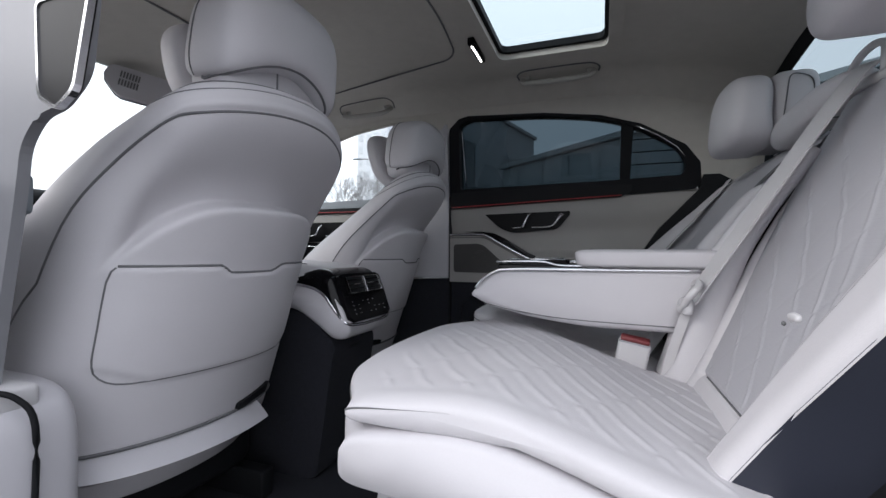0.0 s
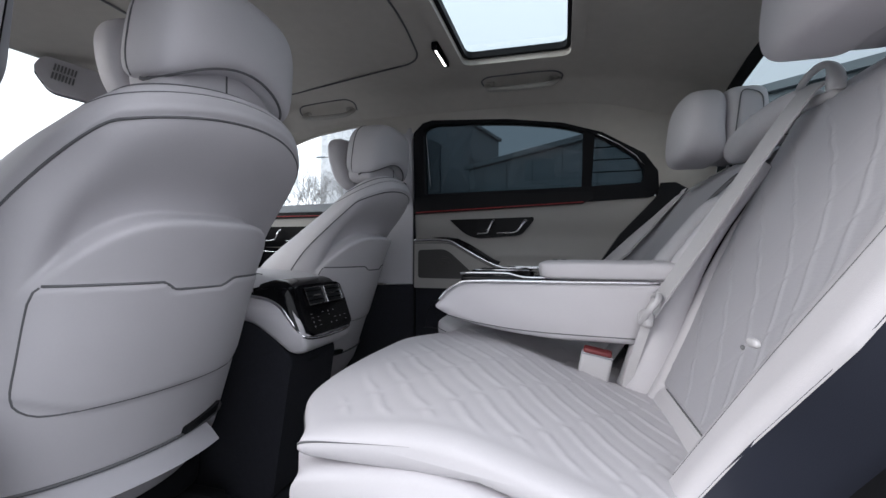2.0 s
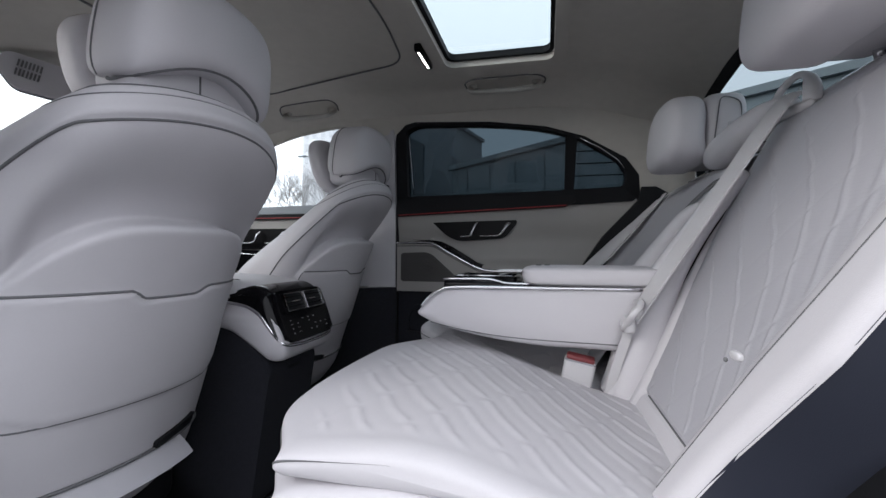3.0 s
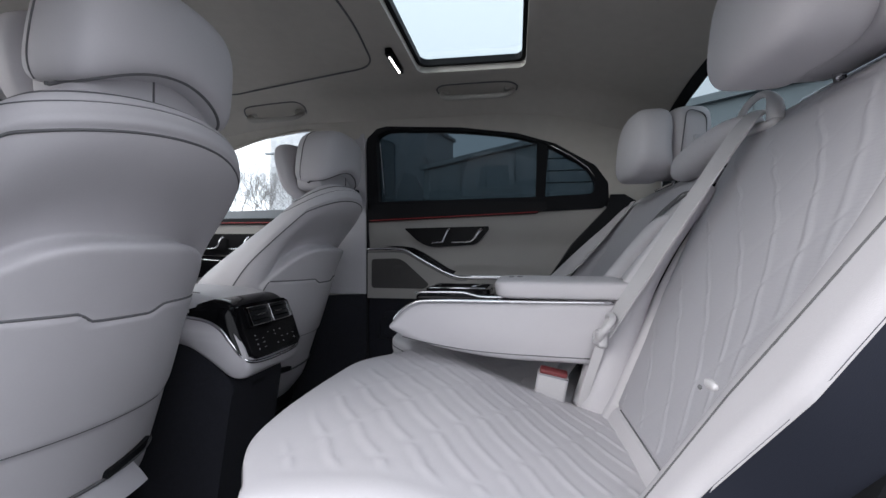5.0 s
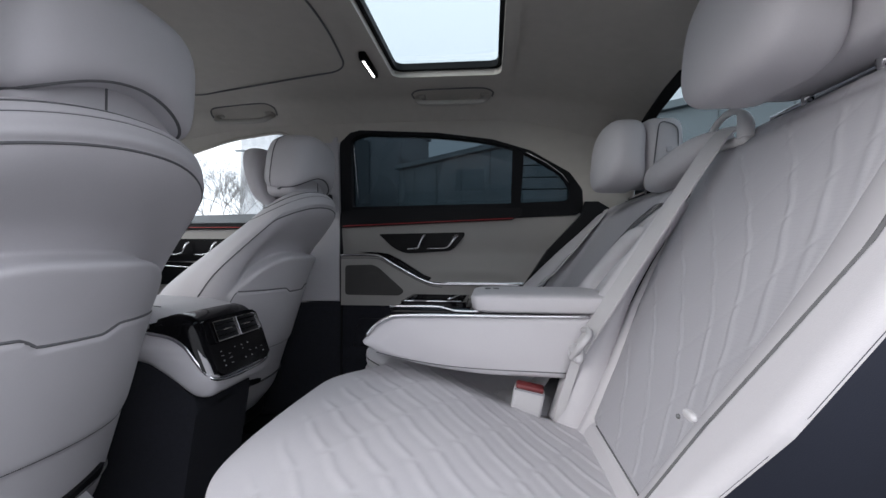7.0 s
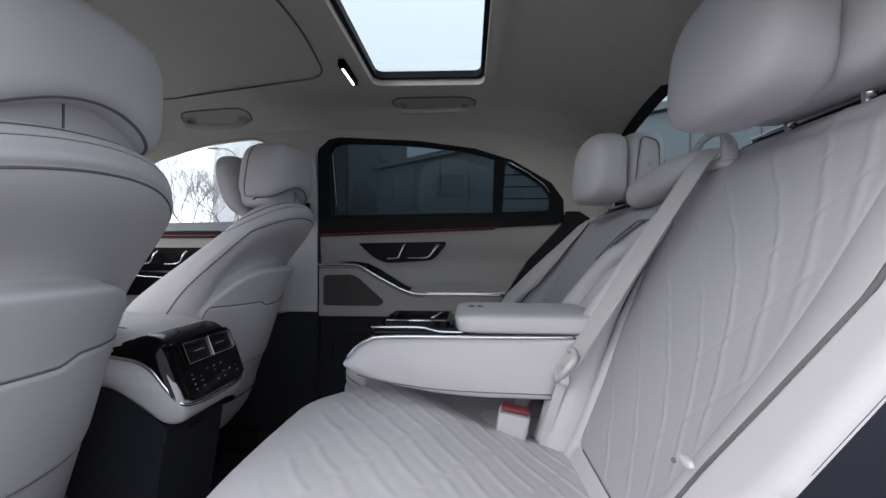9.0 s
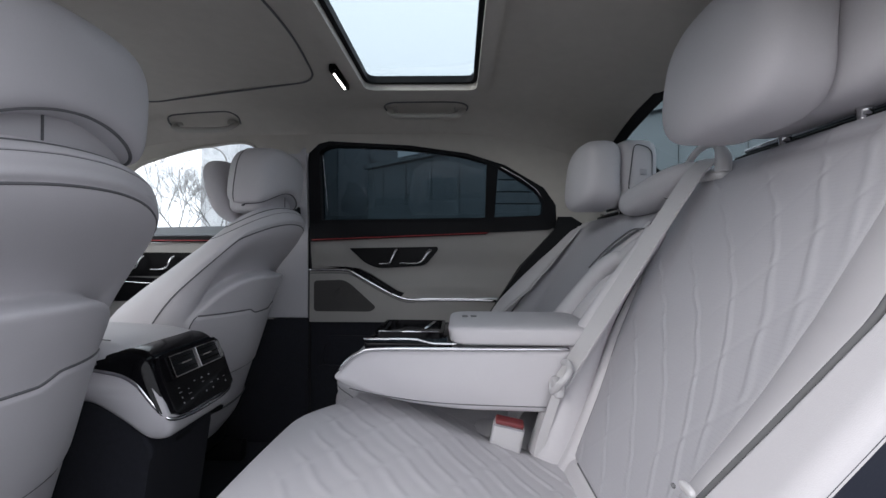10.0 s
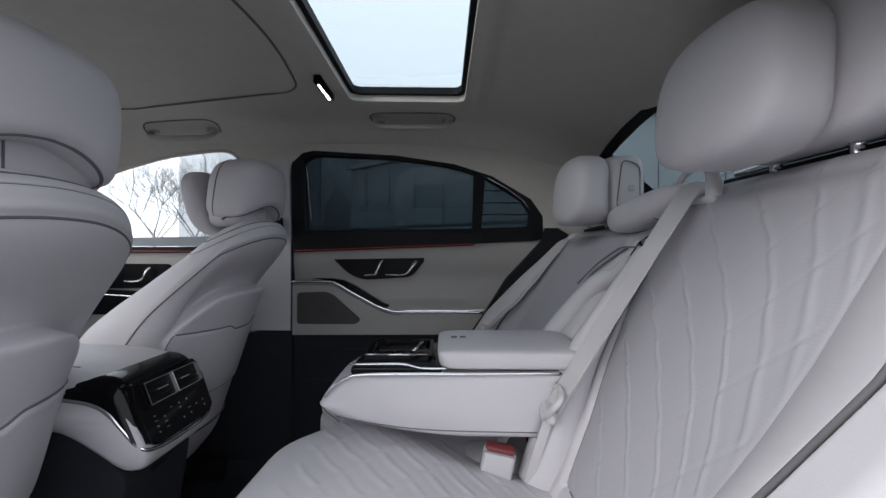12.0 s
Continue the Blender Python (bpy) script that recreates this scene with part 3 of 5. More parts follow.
anch = rounded([(-0.590, 0.915), (-0.484, 0.915), (-0.512, 0.796), (-0.548, 0.776), (-0.582, 0.796)], 0.012, 5)
anch_in = rounded([(-0.586, 0.911), (-0.489, 0.911), (-0.516, 0.800), (-0.548, 0.781), (-0.578, 0.800)], 0.010, 5)
ring("anchor_bezel", anch, anch_in, lambda x, z, d: Vector((x, -0.751 + d, z)), 0.008, CHROME, near, "chrome belt anchor surround")
slab("anchor_cover", anch_in, lambda x, z, d: Vector((x, -0.749 + d, z)), 0.01, SATIN, near, "black anchor insert")
pillow("pillar_foot", (-0.86, -0.715, 0.20), (0.215, 0.07, 0.225), SHELL, near, "rounded pale foot of the pillar", e1=0.3, e2=0.35)
box("foot_cap", (-0.84, -0.775, 0.395), (-0.665, -0.70, 0.43), BELT, near, bevel=0.008)
tube("foot_gasket", smooth_line([(-0.665, -0.755, 0.432), (-0.648, -0.735, 0.42), (-0.637, -0.72, 0.38), (-0.637, -0.72, 0.25), (-0.637, -0.72, 0.10)], 5), 0.004, RUBBER, near)
nd = thing("door_3", "front driver door with clear glass, seen from inside", "car door", kind="structure")
slab("door_panel", [(-1.65, 0.0), (-0.735, 0.0), (-0.735, 0.705), (-1.65, 0.72)], lambda x, z, d: Vector((x, -0.785 + d, z)), 0.05, DOORHIDE, nd)
slab("window_sill", rounded([(-1.65, 0.735), (-0.66, 0.712), (-0.66, 0.66), (-1.65, 0.66)], 0.01), lambda x, z, d: Vector((x, -0.735 + d, z)), 0.02, SILLBLUE, nd)
wing = thing("door_4", "rear door swung wide open beside the doorway", "car door", kind="structure")
box("door_panel", (-0.06, -1.0, 0.02), (0.0, 0.0, 0.86), DOORHIDE, wing, bevel=0.02, m=pose(-0.80, -0.86, 0, 0, 0, -14))
box("window_frame", (-0.05, -1.0, 0.86), (-0.01, 0.0, 0.90), RUBBER, wing, m=pose(-0.80, -0.86, 0, 0, 0, -14))
roof_edge = sheet("roof_edge_near", lambda u, v: Vector((-1.42 + 1.93 * u, -0.66 - 0.05 * v, roof_z(-1.42 + 1.93 * u, 0.66) - 0.05 * v)), 40, 4, LINER)
tagged(roof_edge, "lined roof edge over the open doorway", "roof edge", kind="structure")
quarter = slab("quarter_near", [(0.46, 0.0), (1.10, 0.0), (1.10, 0.92), (0.62, 1.16), (0.50, 1.16), (0.52, 0.86)], lambda x, z, d: Vector((x, -0.73 + d, z)), 0.03, NAVY)
tagged(quarter, "dark rear quarter of the car body", "car body", kind="structure")
sill = box("sill_near", (-0.75, -0.80, -0.10), (0.32, -0.70, 0.06), RUBBER, bevel=0.015)
tagged(sill, "black scuff sill of the open rear doorway", "sill", kind="structure")

# bulkhead, dashboard, windscreen
dash = thing("dashboard", "dark dashboard with a pale lower half", "dashboard")
box("upper_dash", (-1.95, -0.73, 0.62), (-1.52, 0.73, 0.80), RUBBER, dash, bevel=0.06, segments=5)
box("lower_dash", (-1.95, -0.73, 0.05), (-1.60, 0.73, 0.63), DOORHIDE, dash, bevel=0.05, segments=4)
box("footwell_wall", (-2.0, -0.76, -0.05), (-1.94, 0.76, 0.75), CARPET, dash)
screen = slab("windscreen", [(-0.72, 0), (0.72, 0), (0.60, 1), (-0.60, 1)], lambda y, s, d: Vector((-2.0 + 0.58 * s, y, 0.80 + 0.42 * s + d)), 0.006, CLEAR)
screen.visible_shadow = False
tagged(screen, "clear windscreen of the car", "windscreen", kind="structure")
mirror = thing("rear_view_mirror", "pale inside mirror with a thin dark edge", "mirror")
mo = rounded([(-0.10, 0.01), (-0.085, 0.055), (0.11, 0.065), (0.12, 0.01), (0.09, -0.03), (-0.05, -0.04)], 0.02, 5)
mm = pose(-1.38, -0.09, 1.135, 92, 12, 52)
slab("mirror_housing", mo, lambda a, b, d: mm @ Vector((a, b, d)), 0.03, SHELL, mirror, bevel=0.004)
tube("mirror_edge", [mm @ Vector((p[0], p[1], 0.004)) for p in mo], 0.0035, RUBBER, mirror, closed=True)
for k in range(7):
    for j in range(2):
        box("vent_slot", (-0.055 + 0.008 * k, -0.004 + 0.026 * j, 0.0005), (-0.051 + 0.008 * k, 0.016 + 0.026 * j, 0.003), SEAM, mirror, m=mm @ pose(0, 0, 0.03))
        box("vent_slot", (-0.055 + 0.008 * k, -0.004 + 0.026 * j, -0.003), (-0.051 + 0.008 * k, 0.016 + 0.026 * j, -0.0005), SEAM, mirror, m=mm)
tube("mirror_stalk", [mm @ Vector((0, 0.03, 0.0)), Vector((-1.50, -0.03, 1.19))], 0.012, RUBBER, mirror)

# rear window, shelf, rear pillars
shelf = box("parcel_shelf", (0.55, -0.70, 0.84), (1.12, 0.70, 0.885), RUBBER, bevel=0.01)
tagged(shelf, "dark shelf below the rear window", "shelf", kind="structure")
rw = thing("rear_window", "sloping rear window with a black printed edge", "car window", kind="structure")


def rear_place(y, s, d):
    x = 0.545 + 0.53 * s
    z = 1.192 - 0.10 * (y / 0.62) ** 2 * (1 - s) - 0.27 * s
    return Vector((x + 0.4 * d, y, z + 0.9 * d))


def dense(pts, n=8):
    """The closed outline with n steps on each of its sides."""
    return [(p[0] + (q[0] - p[0]) * k / n, p[1] + (q[1] - p[1]) * k / n) for p, q in zip(pts, pts[1:] + pts[:1]) for k in range(n)]


rm = dense(rounded([(-0.66, -0.02), (0.66, -0.02), (0.72, 1.02), (-0.72, 1.02)], 0.06, 6))
ri = dense(rounded([(-0.61, 0.035), (0.61, 0.035), (0.67, 0.95), (-0.67, 0.95)], 0.07, 6))
ring("printed_edge", rm, ri, lambda a, b, d: rear_place(a, b, d), 0.012, RUBBER, rw, "black printed glass edge")
rp = sheet("pane", lambda u, v: rear_place(-0.72 + 1.44 * u, 0.02 + 1.0 * v, 0.016), 20, 8, REARGLASS, rw)
rp.visible_shadow = False
for k in range(5):
    tube("heating_wire", [rear_place(-0.58 + 1.16 * j / 12, 0.56 + 0.08 * k, 0.0145) for j in range(13)], 0.0005, RUBBER, rw, sides=4)
for s, nm in ((1, "pillar_rear_far"), (-1, "pillar_rear_near")):
    c = sheet(nm, lambda u, v: Vector((0.572 + 0.54 * u, s * (0.69 - 0.10 * v + 0.06 * u), 0.86 + v * (1.17 - 0.86 - 0.42 * max(0.0, u - 0.05)))), 14, 10, RUBBER)
    tagged(c, "black trimmed rear roof pillar", "pillar", kind="structure")


# grab handles
def grab(x0, x1, y):
    g = thing("grab_handle", "pale grey fold-away grab handle on the headliner", "grab handle", "grab handles")
    zc = roof_z((x0 + x1) / 2, y)
    pts = smooth_line([(x0, y + 0.012, zc - 0.006), (x0 + 0.006, y - 0.012, zc - 0.026), (x0 + 0.04, y - 0.024, zc - 0.038), (x1 - 0.04, y - 0.024, zc - 0.038), (x1 - 0.006, y - 0.012, zc - 0.026), (x1, y + 0.012, zc - 0.006)], 6)
    tube("grip", pts, 0.0125, HANDLE, g, flat=0.75, sides=14)
    for x in (x0 + 0.01, x1 - 0.01):
        box("hinge", (x - 0.016, y - 0.004, zc - 0.014), (x + 0.016, y + 0.03, zc + 0.004), HANDLE, g, bevel=0.006)
    # Dark line along the recess edge, drawn in for the handle's shadow outline.
    edge = smooth_line([(x0 - 0.016, y + 0.016, 0), (x0 - 0.018, y - 0.012, 0), (x0 + 0.004, y - 0.036, 0), (x0 + 0.05, y - 0.041, 0), (x1 - 0.05, y - 0.041, 0), (x1 - 0.004, y - 0.036, 0), (x1 + 0.018, y - 0.012, 0), (x1 + 0.016, y + 0.016, 0)], 6)
    tube("recess_edge_shade", [Vector((p.x, p.y, roof_z(p.x, p.y) - 0.001)) for p in edge], 0.003, SEAM, g, sides=6)
    return g


grab(-1.0, -0.785, 0.545)
grab(-0.215, 0.03, 0.50)
visor = thing("sun_visor", "stowed pale sun visor at the windscreen header", "sun visor")
vo = rounded([(-1.36, 0.16), (-1.13, 0.16), (-1.09, 0.54), (-1.30, 0.54)], 0.03)
slab("visor_panel", vo, lambda x, y, d: Vector((x, y, roof_z(x, y) - 0.014 + d)), 0.012, LINER, visor, bevel=0.004)
tube("visor_edge", [Vector((p[0], p[1], roof_z(p[0], p[1]) - 0.012)) for p in vo], 0.0025, SEAM, visor, closed=True, sides=6)

# ---- front seats ----
SEAT_ROWS = [(0.16, -0.745, -0.95, 0.205, 0), (0.22, -0.70, -0.96, 0.24, 0), (0.30, -0.672, -0.97, 0.255, 0), (0.45, -0.620, -0.97, 0.262, 0),
             (0.58, -0.574, -0.965, 0.258, 0.005), (0.70, -0.523, -0.93, 0.256, 0.01), (0.78, -0.487, -0.86, 0.248, 0.02),
             (0.84, -0.463, -0.76, 0.236, 0.03), (0.875, -0.457, -0.68, 0.215, 0.035), (0.895, -0.467, -0.63, 0.19, 0.035),
             (0.905, -0.492, -0.59, 0.15, 0.035), (0.907, -0.52, -0.55, 0.05, 0.01)]
SEAT_TABLE = [(k, *r) for k, r in enumerate(SEAT_ROWS)]
TOP = len(SEAT_ROWS) - 1
HOOD = 7.2 / TOP


def arch_z(y):
    return max(0.572, 0.694 - 0.110 * min(1.6, abs(y) / 0.222) ** 4.5)


def pocket_top(y):
    """Height of the pocket's mouth, with a finger notch."""
    notch = 0.014 * step(-0.085, -0.06, y) * (1 - step(0.03, 0.07, y))
    return 0.586 - notch


def back_relief(y, z):
    """How far the seat's hard back stands out: arch, scoop above it, pocket."""
    a = arch_z(y)
    d = 0.012 * (1 - step(a - 0.006, a + 0.006, z))
    side = 1 - step(0.19, 0.25, abs(y))
    d -= 0.046 * math.exp(-((z - a - 0.012) / (0.012 if z < a + 0.012 else 0.072)) ** 2) * side
    d += 0.012 * math.exp(-((z - a - 0.145) / 0.055) ** 2) * side
    w = 1 - step(0.195, 0.24, abs(y))
    d = w * d + (1 - w) * 0.005
    inside = step(-0.225, -0.216, y) * (1 - step(0.216, 0.225, y)) * step(0.385 + 0.5 * max(0, abs(y) - 0.15), 0.394 + 0.5 * max(0, abs(y) - 0.15), z) * (1 - step(pocket_top(y) - 0.006, pocket_top(y), z))
    return d + 0.006 * inside


def hood_v(u):
    """Lower edge of the leather hood, which runs down the seat's flanks."""
    w = abs((u + 0.5) % 1.0 - 0.5)
    return HOOD * (1 - 0.60 * step(0.165, 0.29, w))


def seat_shell(u, v, out=0.0):
    """The front seat's back, u round it from its rear middle, v upwards."""
    z, back, front, hw, droop = lerp_table(SEAT_TABLE, v * TOP)
    a = 2 * math.pi * u
    c, s = (math.cos(a) if math.cos(a) > 0 else power(math.cos(a), 0.55)), (math.sin(a) if math.cos(a) > 0 else power(math.sin(a), 0.6))
    cx, hx = (back + front) / 2, (back - front) / 2
    y = hw * s
    lean = (0.31 + 0.13 * math.sin(a)) * step(0.02, 0.66, v)
    zz = z - droop * (abs(y) / 0.25) ** 2.2 - lean * hx * (1 - c)
    rear = step(0.05, 0.5, math.cos(a))
    hv = hood_v(u)
    hard = 1 - step(hv - 0.006, hv + 0.010, v)
    d = out + rear * hard * (back_relief(y, zz) - 0.008) + 0.004 * math.exp(-((v - hv - 0.03) / 0.02) ** 2) * rear
    crease = 0.004 * math.exp(-((v - 9.3 / TOP) / 0.006) ** 2) + 0.003 * math.exp(-((v - 8.5 / TOP) / 0.005) ** 2)
    d -= crease * step(-0.6, -0.1, math.cos(a))
    return Vector((cx + (hx + d) * c, y * (1 + 0.3 * d / hw), zz))


def seat_back_point(y, z, out=0.0):
    """A point of the seat's back from its sideways place and height."""
    lo, hi = 0.0, 0.95
    for _ in range(30):
        v = (lo + hi) / 2
        hw = lerp_table(SEAT_TABLE, v * TOP)[3]
        if seat_shell(math.asin(max(-0.999, min(0.999, y / hw))) / (2 * math.pi), v).z < z:
            lo = v
        else:
            hi = v
    hw = lerp_table(SEAT_TABLE, lo * TOP)[3]
    s = max(-0.999, min(0.999, y / hw))
    return seat_shell(math.asin(s) / (2 * math.pi), lo, out)


def front_seat():
    seat = thing("front_seat", "pale grey leather front seat with a storage pocket in its back", "car seat", "front seats")
    sheet("backrest", lambda u, v: seat_shell(u + 0.02 * math.sin(4 * math.pi * u), v), 260, 260, LEATHER, seat, closed_u=True, cap=True)
    # seams round the leather hood
    for idx, r in ((9.3, 0.0022), (8.5, 0.0015)):
        tube("hood_seam", [seat_shell(-0.40 + 0.80 * k / 80, idx / TOP, -0.0005) for k in range(81)], r, SEAM, seat, sides=6)
    tube("hood_edge", [seat_shell(-0.29 + 0.58 * k / 110, hood_v(-0.29 + 0.58 * k / 110) + 0.001, 0.0) for k in range(111)], 0.0022, SEAM, seat, sides=6)
    # pocket in the hard back
    n = 40
    top = [(-0.212 + 0.424 * k / n, pocket_top(-0.212 + 0.424 * k / n) + 0.001) for k in range(n + 1)]
    tube("pocket_mouth", [seat_back_point(y, z, 0.0005) for y, z in top], 0.0024, SEAM, seat, sides=6)
    side = [(-0.213, 0.585), (-0.217, 0.579)] + [(-0.219, 0.562 - 0.011 * k) for k in range(11)] + [(-0.2185, 0.437), (-0.217, 0.425), (-0.214, 0.414), (-0.208, 0.405), (-0.200, 0.398), (-0.190, 0.393), (-0.180, 0.391)]
    low = [(-0.17 + 0.34 * k / 20, 0.390) for k in range(21)]
    tube("pocket_edge", [seat_back_point(y, z, -0.0005) for y, z in side + low + [(-a, b) for a, b in side[::-1]]], 0.0017, SEAM, seat, sides=6)
    # cushion, side cover and lower flap
    pillow("cushion", (-1.13, 0, 0.30), (0.30, 0.255, 0.085), LEATHER, seat, e1=0.4, e2=0.35)
    pillow("seat_base", (-1.08, 0, 0.16), (0.30, 0.235, 0.10), RUBBER, seat, "dark seat base on its rails", e1=0.3, e2=0.25)

    def flap(u, v):
        y = -0.225 + 0.345 * u
        p = seat_back_point(y, 0.268, 0.003)
        return p + Vector((0.036 * v, 0, -0.024 * v - 0.008 * v * v))
    sheet("lower_flap", flap, 30, 8, SHELL, seat, "pale plastic flap at the foot of the seat back")
    sheet("lower_flap_under", lambda u, v: flap(u, v) + Vector((-0.010 - 0.03 * v, 0, -0.016)), 30, 8, SHELL, seat, flip=True)
    sheet("flap_lip", lambda u, v: flap(u, 1.0) + Vector((-0.04 * v, 0, -0.016 * v)), 30, 2, SHELL, seat)
    tube("flap_gap", [seat_back_point(-0.235 + 0.47 * k / 30, 0.272, 0.004) for k in range(31)], 0.003, SEAM, seat, sides=6)
    slot = rounded([(0.045, 0.271), (0.150, 0.279), (0.158, 0.303), (0.125, 0.298), (0.045, 0.287)], 0.006)
    slab("rail_slot", slot, lambda y, z, d: seat_back_point(y, z, 0.010 - d), 0.016, RUBBER, seat, "black slot over the seat rail")
    for s in (-1, 1):
        box("seat_rail", (-1.30, s * 0.19 - 0.02, 0.0), (-0.72, s * 0.19 + 0.02, 0.07), RUBBER, seat, bevel=0.005)

    # headrest: arched shell over a core, pillow in front
    half = (0.078, 0.148, 0.100)

    def shell_bend(p):
        k = max(0.0, 1 - (p.y / 0.135) ** 2)
        if p.z < 0:
            p.z *= 1 - 0.60 * k
        p.y *= 1 + 0.03 * (-p.z / 0.08) - 0.08 * max(0, p.z / 0.085) ** 2
        p.x += 0.10 * p.z - 0.12 * abs(p.y) ** 1.3
        return p
    head = pillow("headrest", (-0.540, 0, 0.982), half, LEATHER, seat, e1=0.5, e2=0.55, nu=72, nv=44, bend=shell_bend)

    def core_bend(p):
        p.x += -0.10 * abs(p.y)
        return p
    core = pillow("headrest_core", (-0.556, 0, 0.938), (0.052, 0.130, 0.060), LEATHER, seat, e1=0.3, e2=0.4, nu=56, nv=30, bend=core_bend)
    tube("core_seam", [Vector((-0.556 + 0.0525 - 0.10 * 0.03, -0.03, 0.89 + 0.07 * k / 8)) for k in range(9)], 0.0016, SEAM, core, sides=6)

    def head_rear(y, z, out=0.0):
        """A point on the shell's rear face."""
        q = max(0.0, 1 - (abs(z) / half[2]) ** (2 / 0.5)) ** (0.5 / 0.55)
        x = half[0] * max(0.0, q - (abs(y) / half[1]) ** (2 / 0.55)) ** (0.55 / 2)
        return shell_bend(Vector((x + out, y, z))) + Vector((-0.540, 0, 0.982))

    def head_loop(z, side, x=-0.030):
        """A point of the ring that runs over the shell at depth x."""
        q = max(0.0, 1 - (abs(z) / half[2]) ** (2 / 0.5)) ** (0.5 / 0.55)
        y = half[1] * max(0.0, q - (abs(x) / half[0]) ** (2 / 0.55)) ** (0.55 / 2)
        return shell_bend(Vector((x, side * y, z))) + Vector((-0.540, 0, 0.982))
    zs = [-0.075 + 0.1725 * (1 - (1 - k / 30) ** 2) for k in range(31)]
    tube("panel_seam", [head_loop(z, -1) for z in zs] + [head_loop(z, 1) for z in zs[::-1]], 0.0016, SEAM, head, sides=6)
    tube("shell_edge", [head_rear(-0.140 + 0.280 * k / 60, -0.084, -0.001) for k in range(61)], 0.0028, SEAM, head, sides=6)

    def pil_bend(p):
        p.x += -0.26 * p.z - 0.10 * abs(p.y)
        p.y *= 1 - 0.10 * (p.z / 0.095) ** 2
        return p
    pillow("headrest_pillow", (-0.650, 0, 0.95), (0.034, 0.128, 0.098), LEATHER, seat, e1=0.6, e2=0.6, nu=48, nv=30, bend=pil_bend)
    for s in (-1, 1):
        tube("headrest_post", [(-0.56, s * 0.06, 0.86), (-0.565, s * 0.06, 0.95)], 0.006, CHROME, seat)
    return seat


near_seat = front_seat()
near_seat.matrix_world = Matrix.Translation((0, -0.40, 0))
far_seat = copy_thing(near_seat, Matrix.Translation((-0.045, 0.40, 0)))
far_seat.scale = (1, -1, 1)
for o in list(far_seat.children):
    if o.name.startswith(("lower_flap", "flap_lip")):
        bpy.data.objects.remove(o)

# ---- rear seats ----
SEAM_Y = [(0.30, -0.465), (0.41, -0.50), (0.52, -0.535), (0.60, -0.568), (0.70, -0.608), (0.80, -0.622), (0.95, -0.612)]
EDGE_Y = [(0.30, -0.515), (0.44, -0.568), (0.55, -0.625), (0.65, -0.655), (0.75, -0.675), (0.95, -0.668)]
INNER = 0.06


def tri_wave(t):
    return abs((t % 1.0) - 0.5) * 4 - 1


def inner_line(z):
    """Where the quilted middle begins, from the car's middle outwards."""
    return float(np.interp(z, [0.40, 0.50, 0.60, 0.72, 0.92], [0.172, 0.145, 0.105, 0.076, 0.072]))


def panel_edge(z):
    """Where the perforated middle ends and the smooth bolster begins."""
    return float(np.interp(z, [0.30, 0.40, 0.54, 0.62, 0.70, 0.84, 0.92], [0.395, 0.432, 0.470, 0.492, 0.507, 0.522, 0.528]))


QUILT_Y = [0.0, 0.03, 0.125, 0.217, 0.271, 0.323, 0.361, 0.384, 0.410, 0.432, 0.465, 0.49, 0.51]
QUILT_Z = [1.02, 1.0, 0.935, 0.864, 0.816, 0.768, 0.725, 0.693, 0.643, 0.597, 0.50, 0.40, 0.31]
QUILT_STEP = 0.093


def quilt(y, z):
    """Raised stitched lines that bow outwards and down, with soft pads and faint cross stitches."""
    room = panel_edge(z) - y
    inner = inner_line(z)
    if y < inner + 0.004 or z < 0.40 or room < 0:
        return 0.0
    ref = float(np.interp(y, QUILT_Y, QUILT_Z))
    slope = (float(np.interp(y + 0.01, QUILT_Y, QUILT_Z)) - float(np.interp(y - 0.01, QUILT_Y, QUILT_Z))) / 0.02
    t2 = (z - 1.05 * y) / 0.105
    t = (z - ref) / QUILT_STEP
    for _ in range(4):
        t = (z - float(np.interp(y - 0.015 * max(0.0, t), QUILT_Y, QUILT_Z))) / QUILT_STEP
    t += 0.03 * tri_wave(t2 + 0.25)
    near_line = abs(t - round(t)) * QUILT_STEP / math.sqrt(1 + slope * slope)
    line = math.exp(-(near_line / 0.0034) ** 2)
    pad = 1 - (1 - min(1.0, near_line / 0.024)) ** 2
    cross = math.exp(-(abs(t2 - round(t2)) * 0.105 * 0.69 / 0.0035) ** 2)
    fade = step(0.0, 0.02, room) * step(0.0, 0.006, y - inner - 0.004)
    return (0.0017 * line * (1 - 0.6 * cross) + 0.0007 * pad - 0.0002 * cross) * fade


def back_h(y, z):
    """How far the leather stands proud of the back's flat middle; y from the car's middle outwards."""
    seam = -np.interp(z, [a for a, b in SEAM_Y], [b for a, b in SEAM_Y])
    edge = -np.interp(z, [a for a, b in EDGE_Y], [b for a, b in EDGE_Y])
    pe = panel_edge(z)
    k = min(1.0, max(0.0, (y - pe) / (seam - 0.010 - pe)))
    h = 0.034 * k * (1.75 - 0.75 * k) - 0.002 * math.exp(-((y - pe) / 0.003) ** 2)
    h += 0.010 * step(seam + 0.002, seam + 0.012, y) - 0.010 * math.exp(-((y - seam) / 0.005) ** 2)
    h -= 0.014 * (1 - math.sqrt(max(0.0, 1 - max(0.0, 1 - (edge - y) / 0.022) ** 2)))
    inner = inner_line(z)
    h += 0.006 * (1 - step(inner - 0.015, inner, y)) - 0.004 * math.exp(-((y - inner) / 0.004) ** 2) * step(0.38, 0.40, z)
    h += -0.004 * math.exp(-((z - 0.398) / 0.004) ** 2) * step(0.16, 0.17, y) * (1 - step(seam - 0.07, seam - 0.06, y))
    h -= 0.018 * (1 - math.sqrt(max(0.0, 1 - max(0.0, 1 - (y - INNER) / 0.03) ** 2)))
    return h + quilt(y, z)


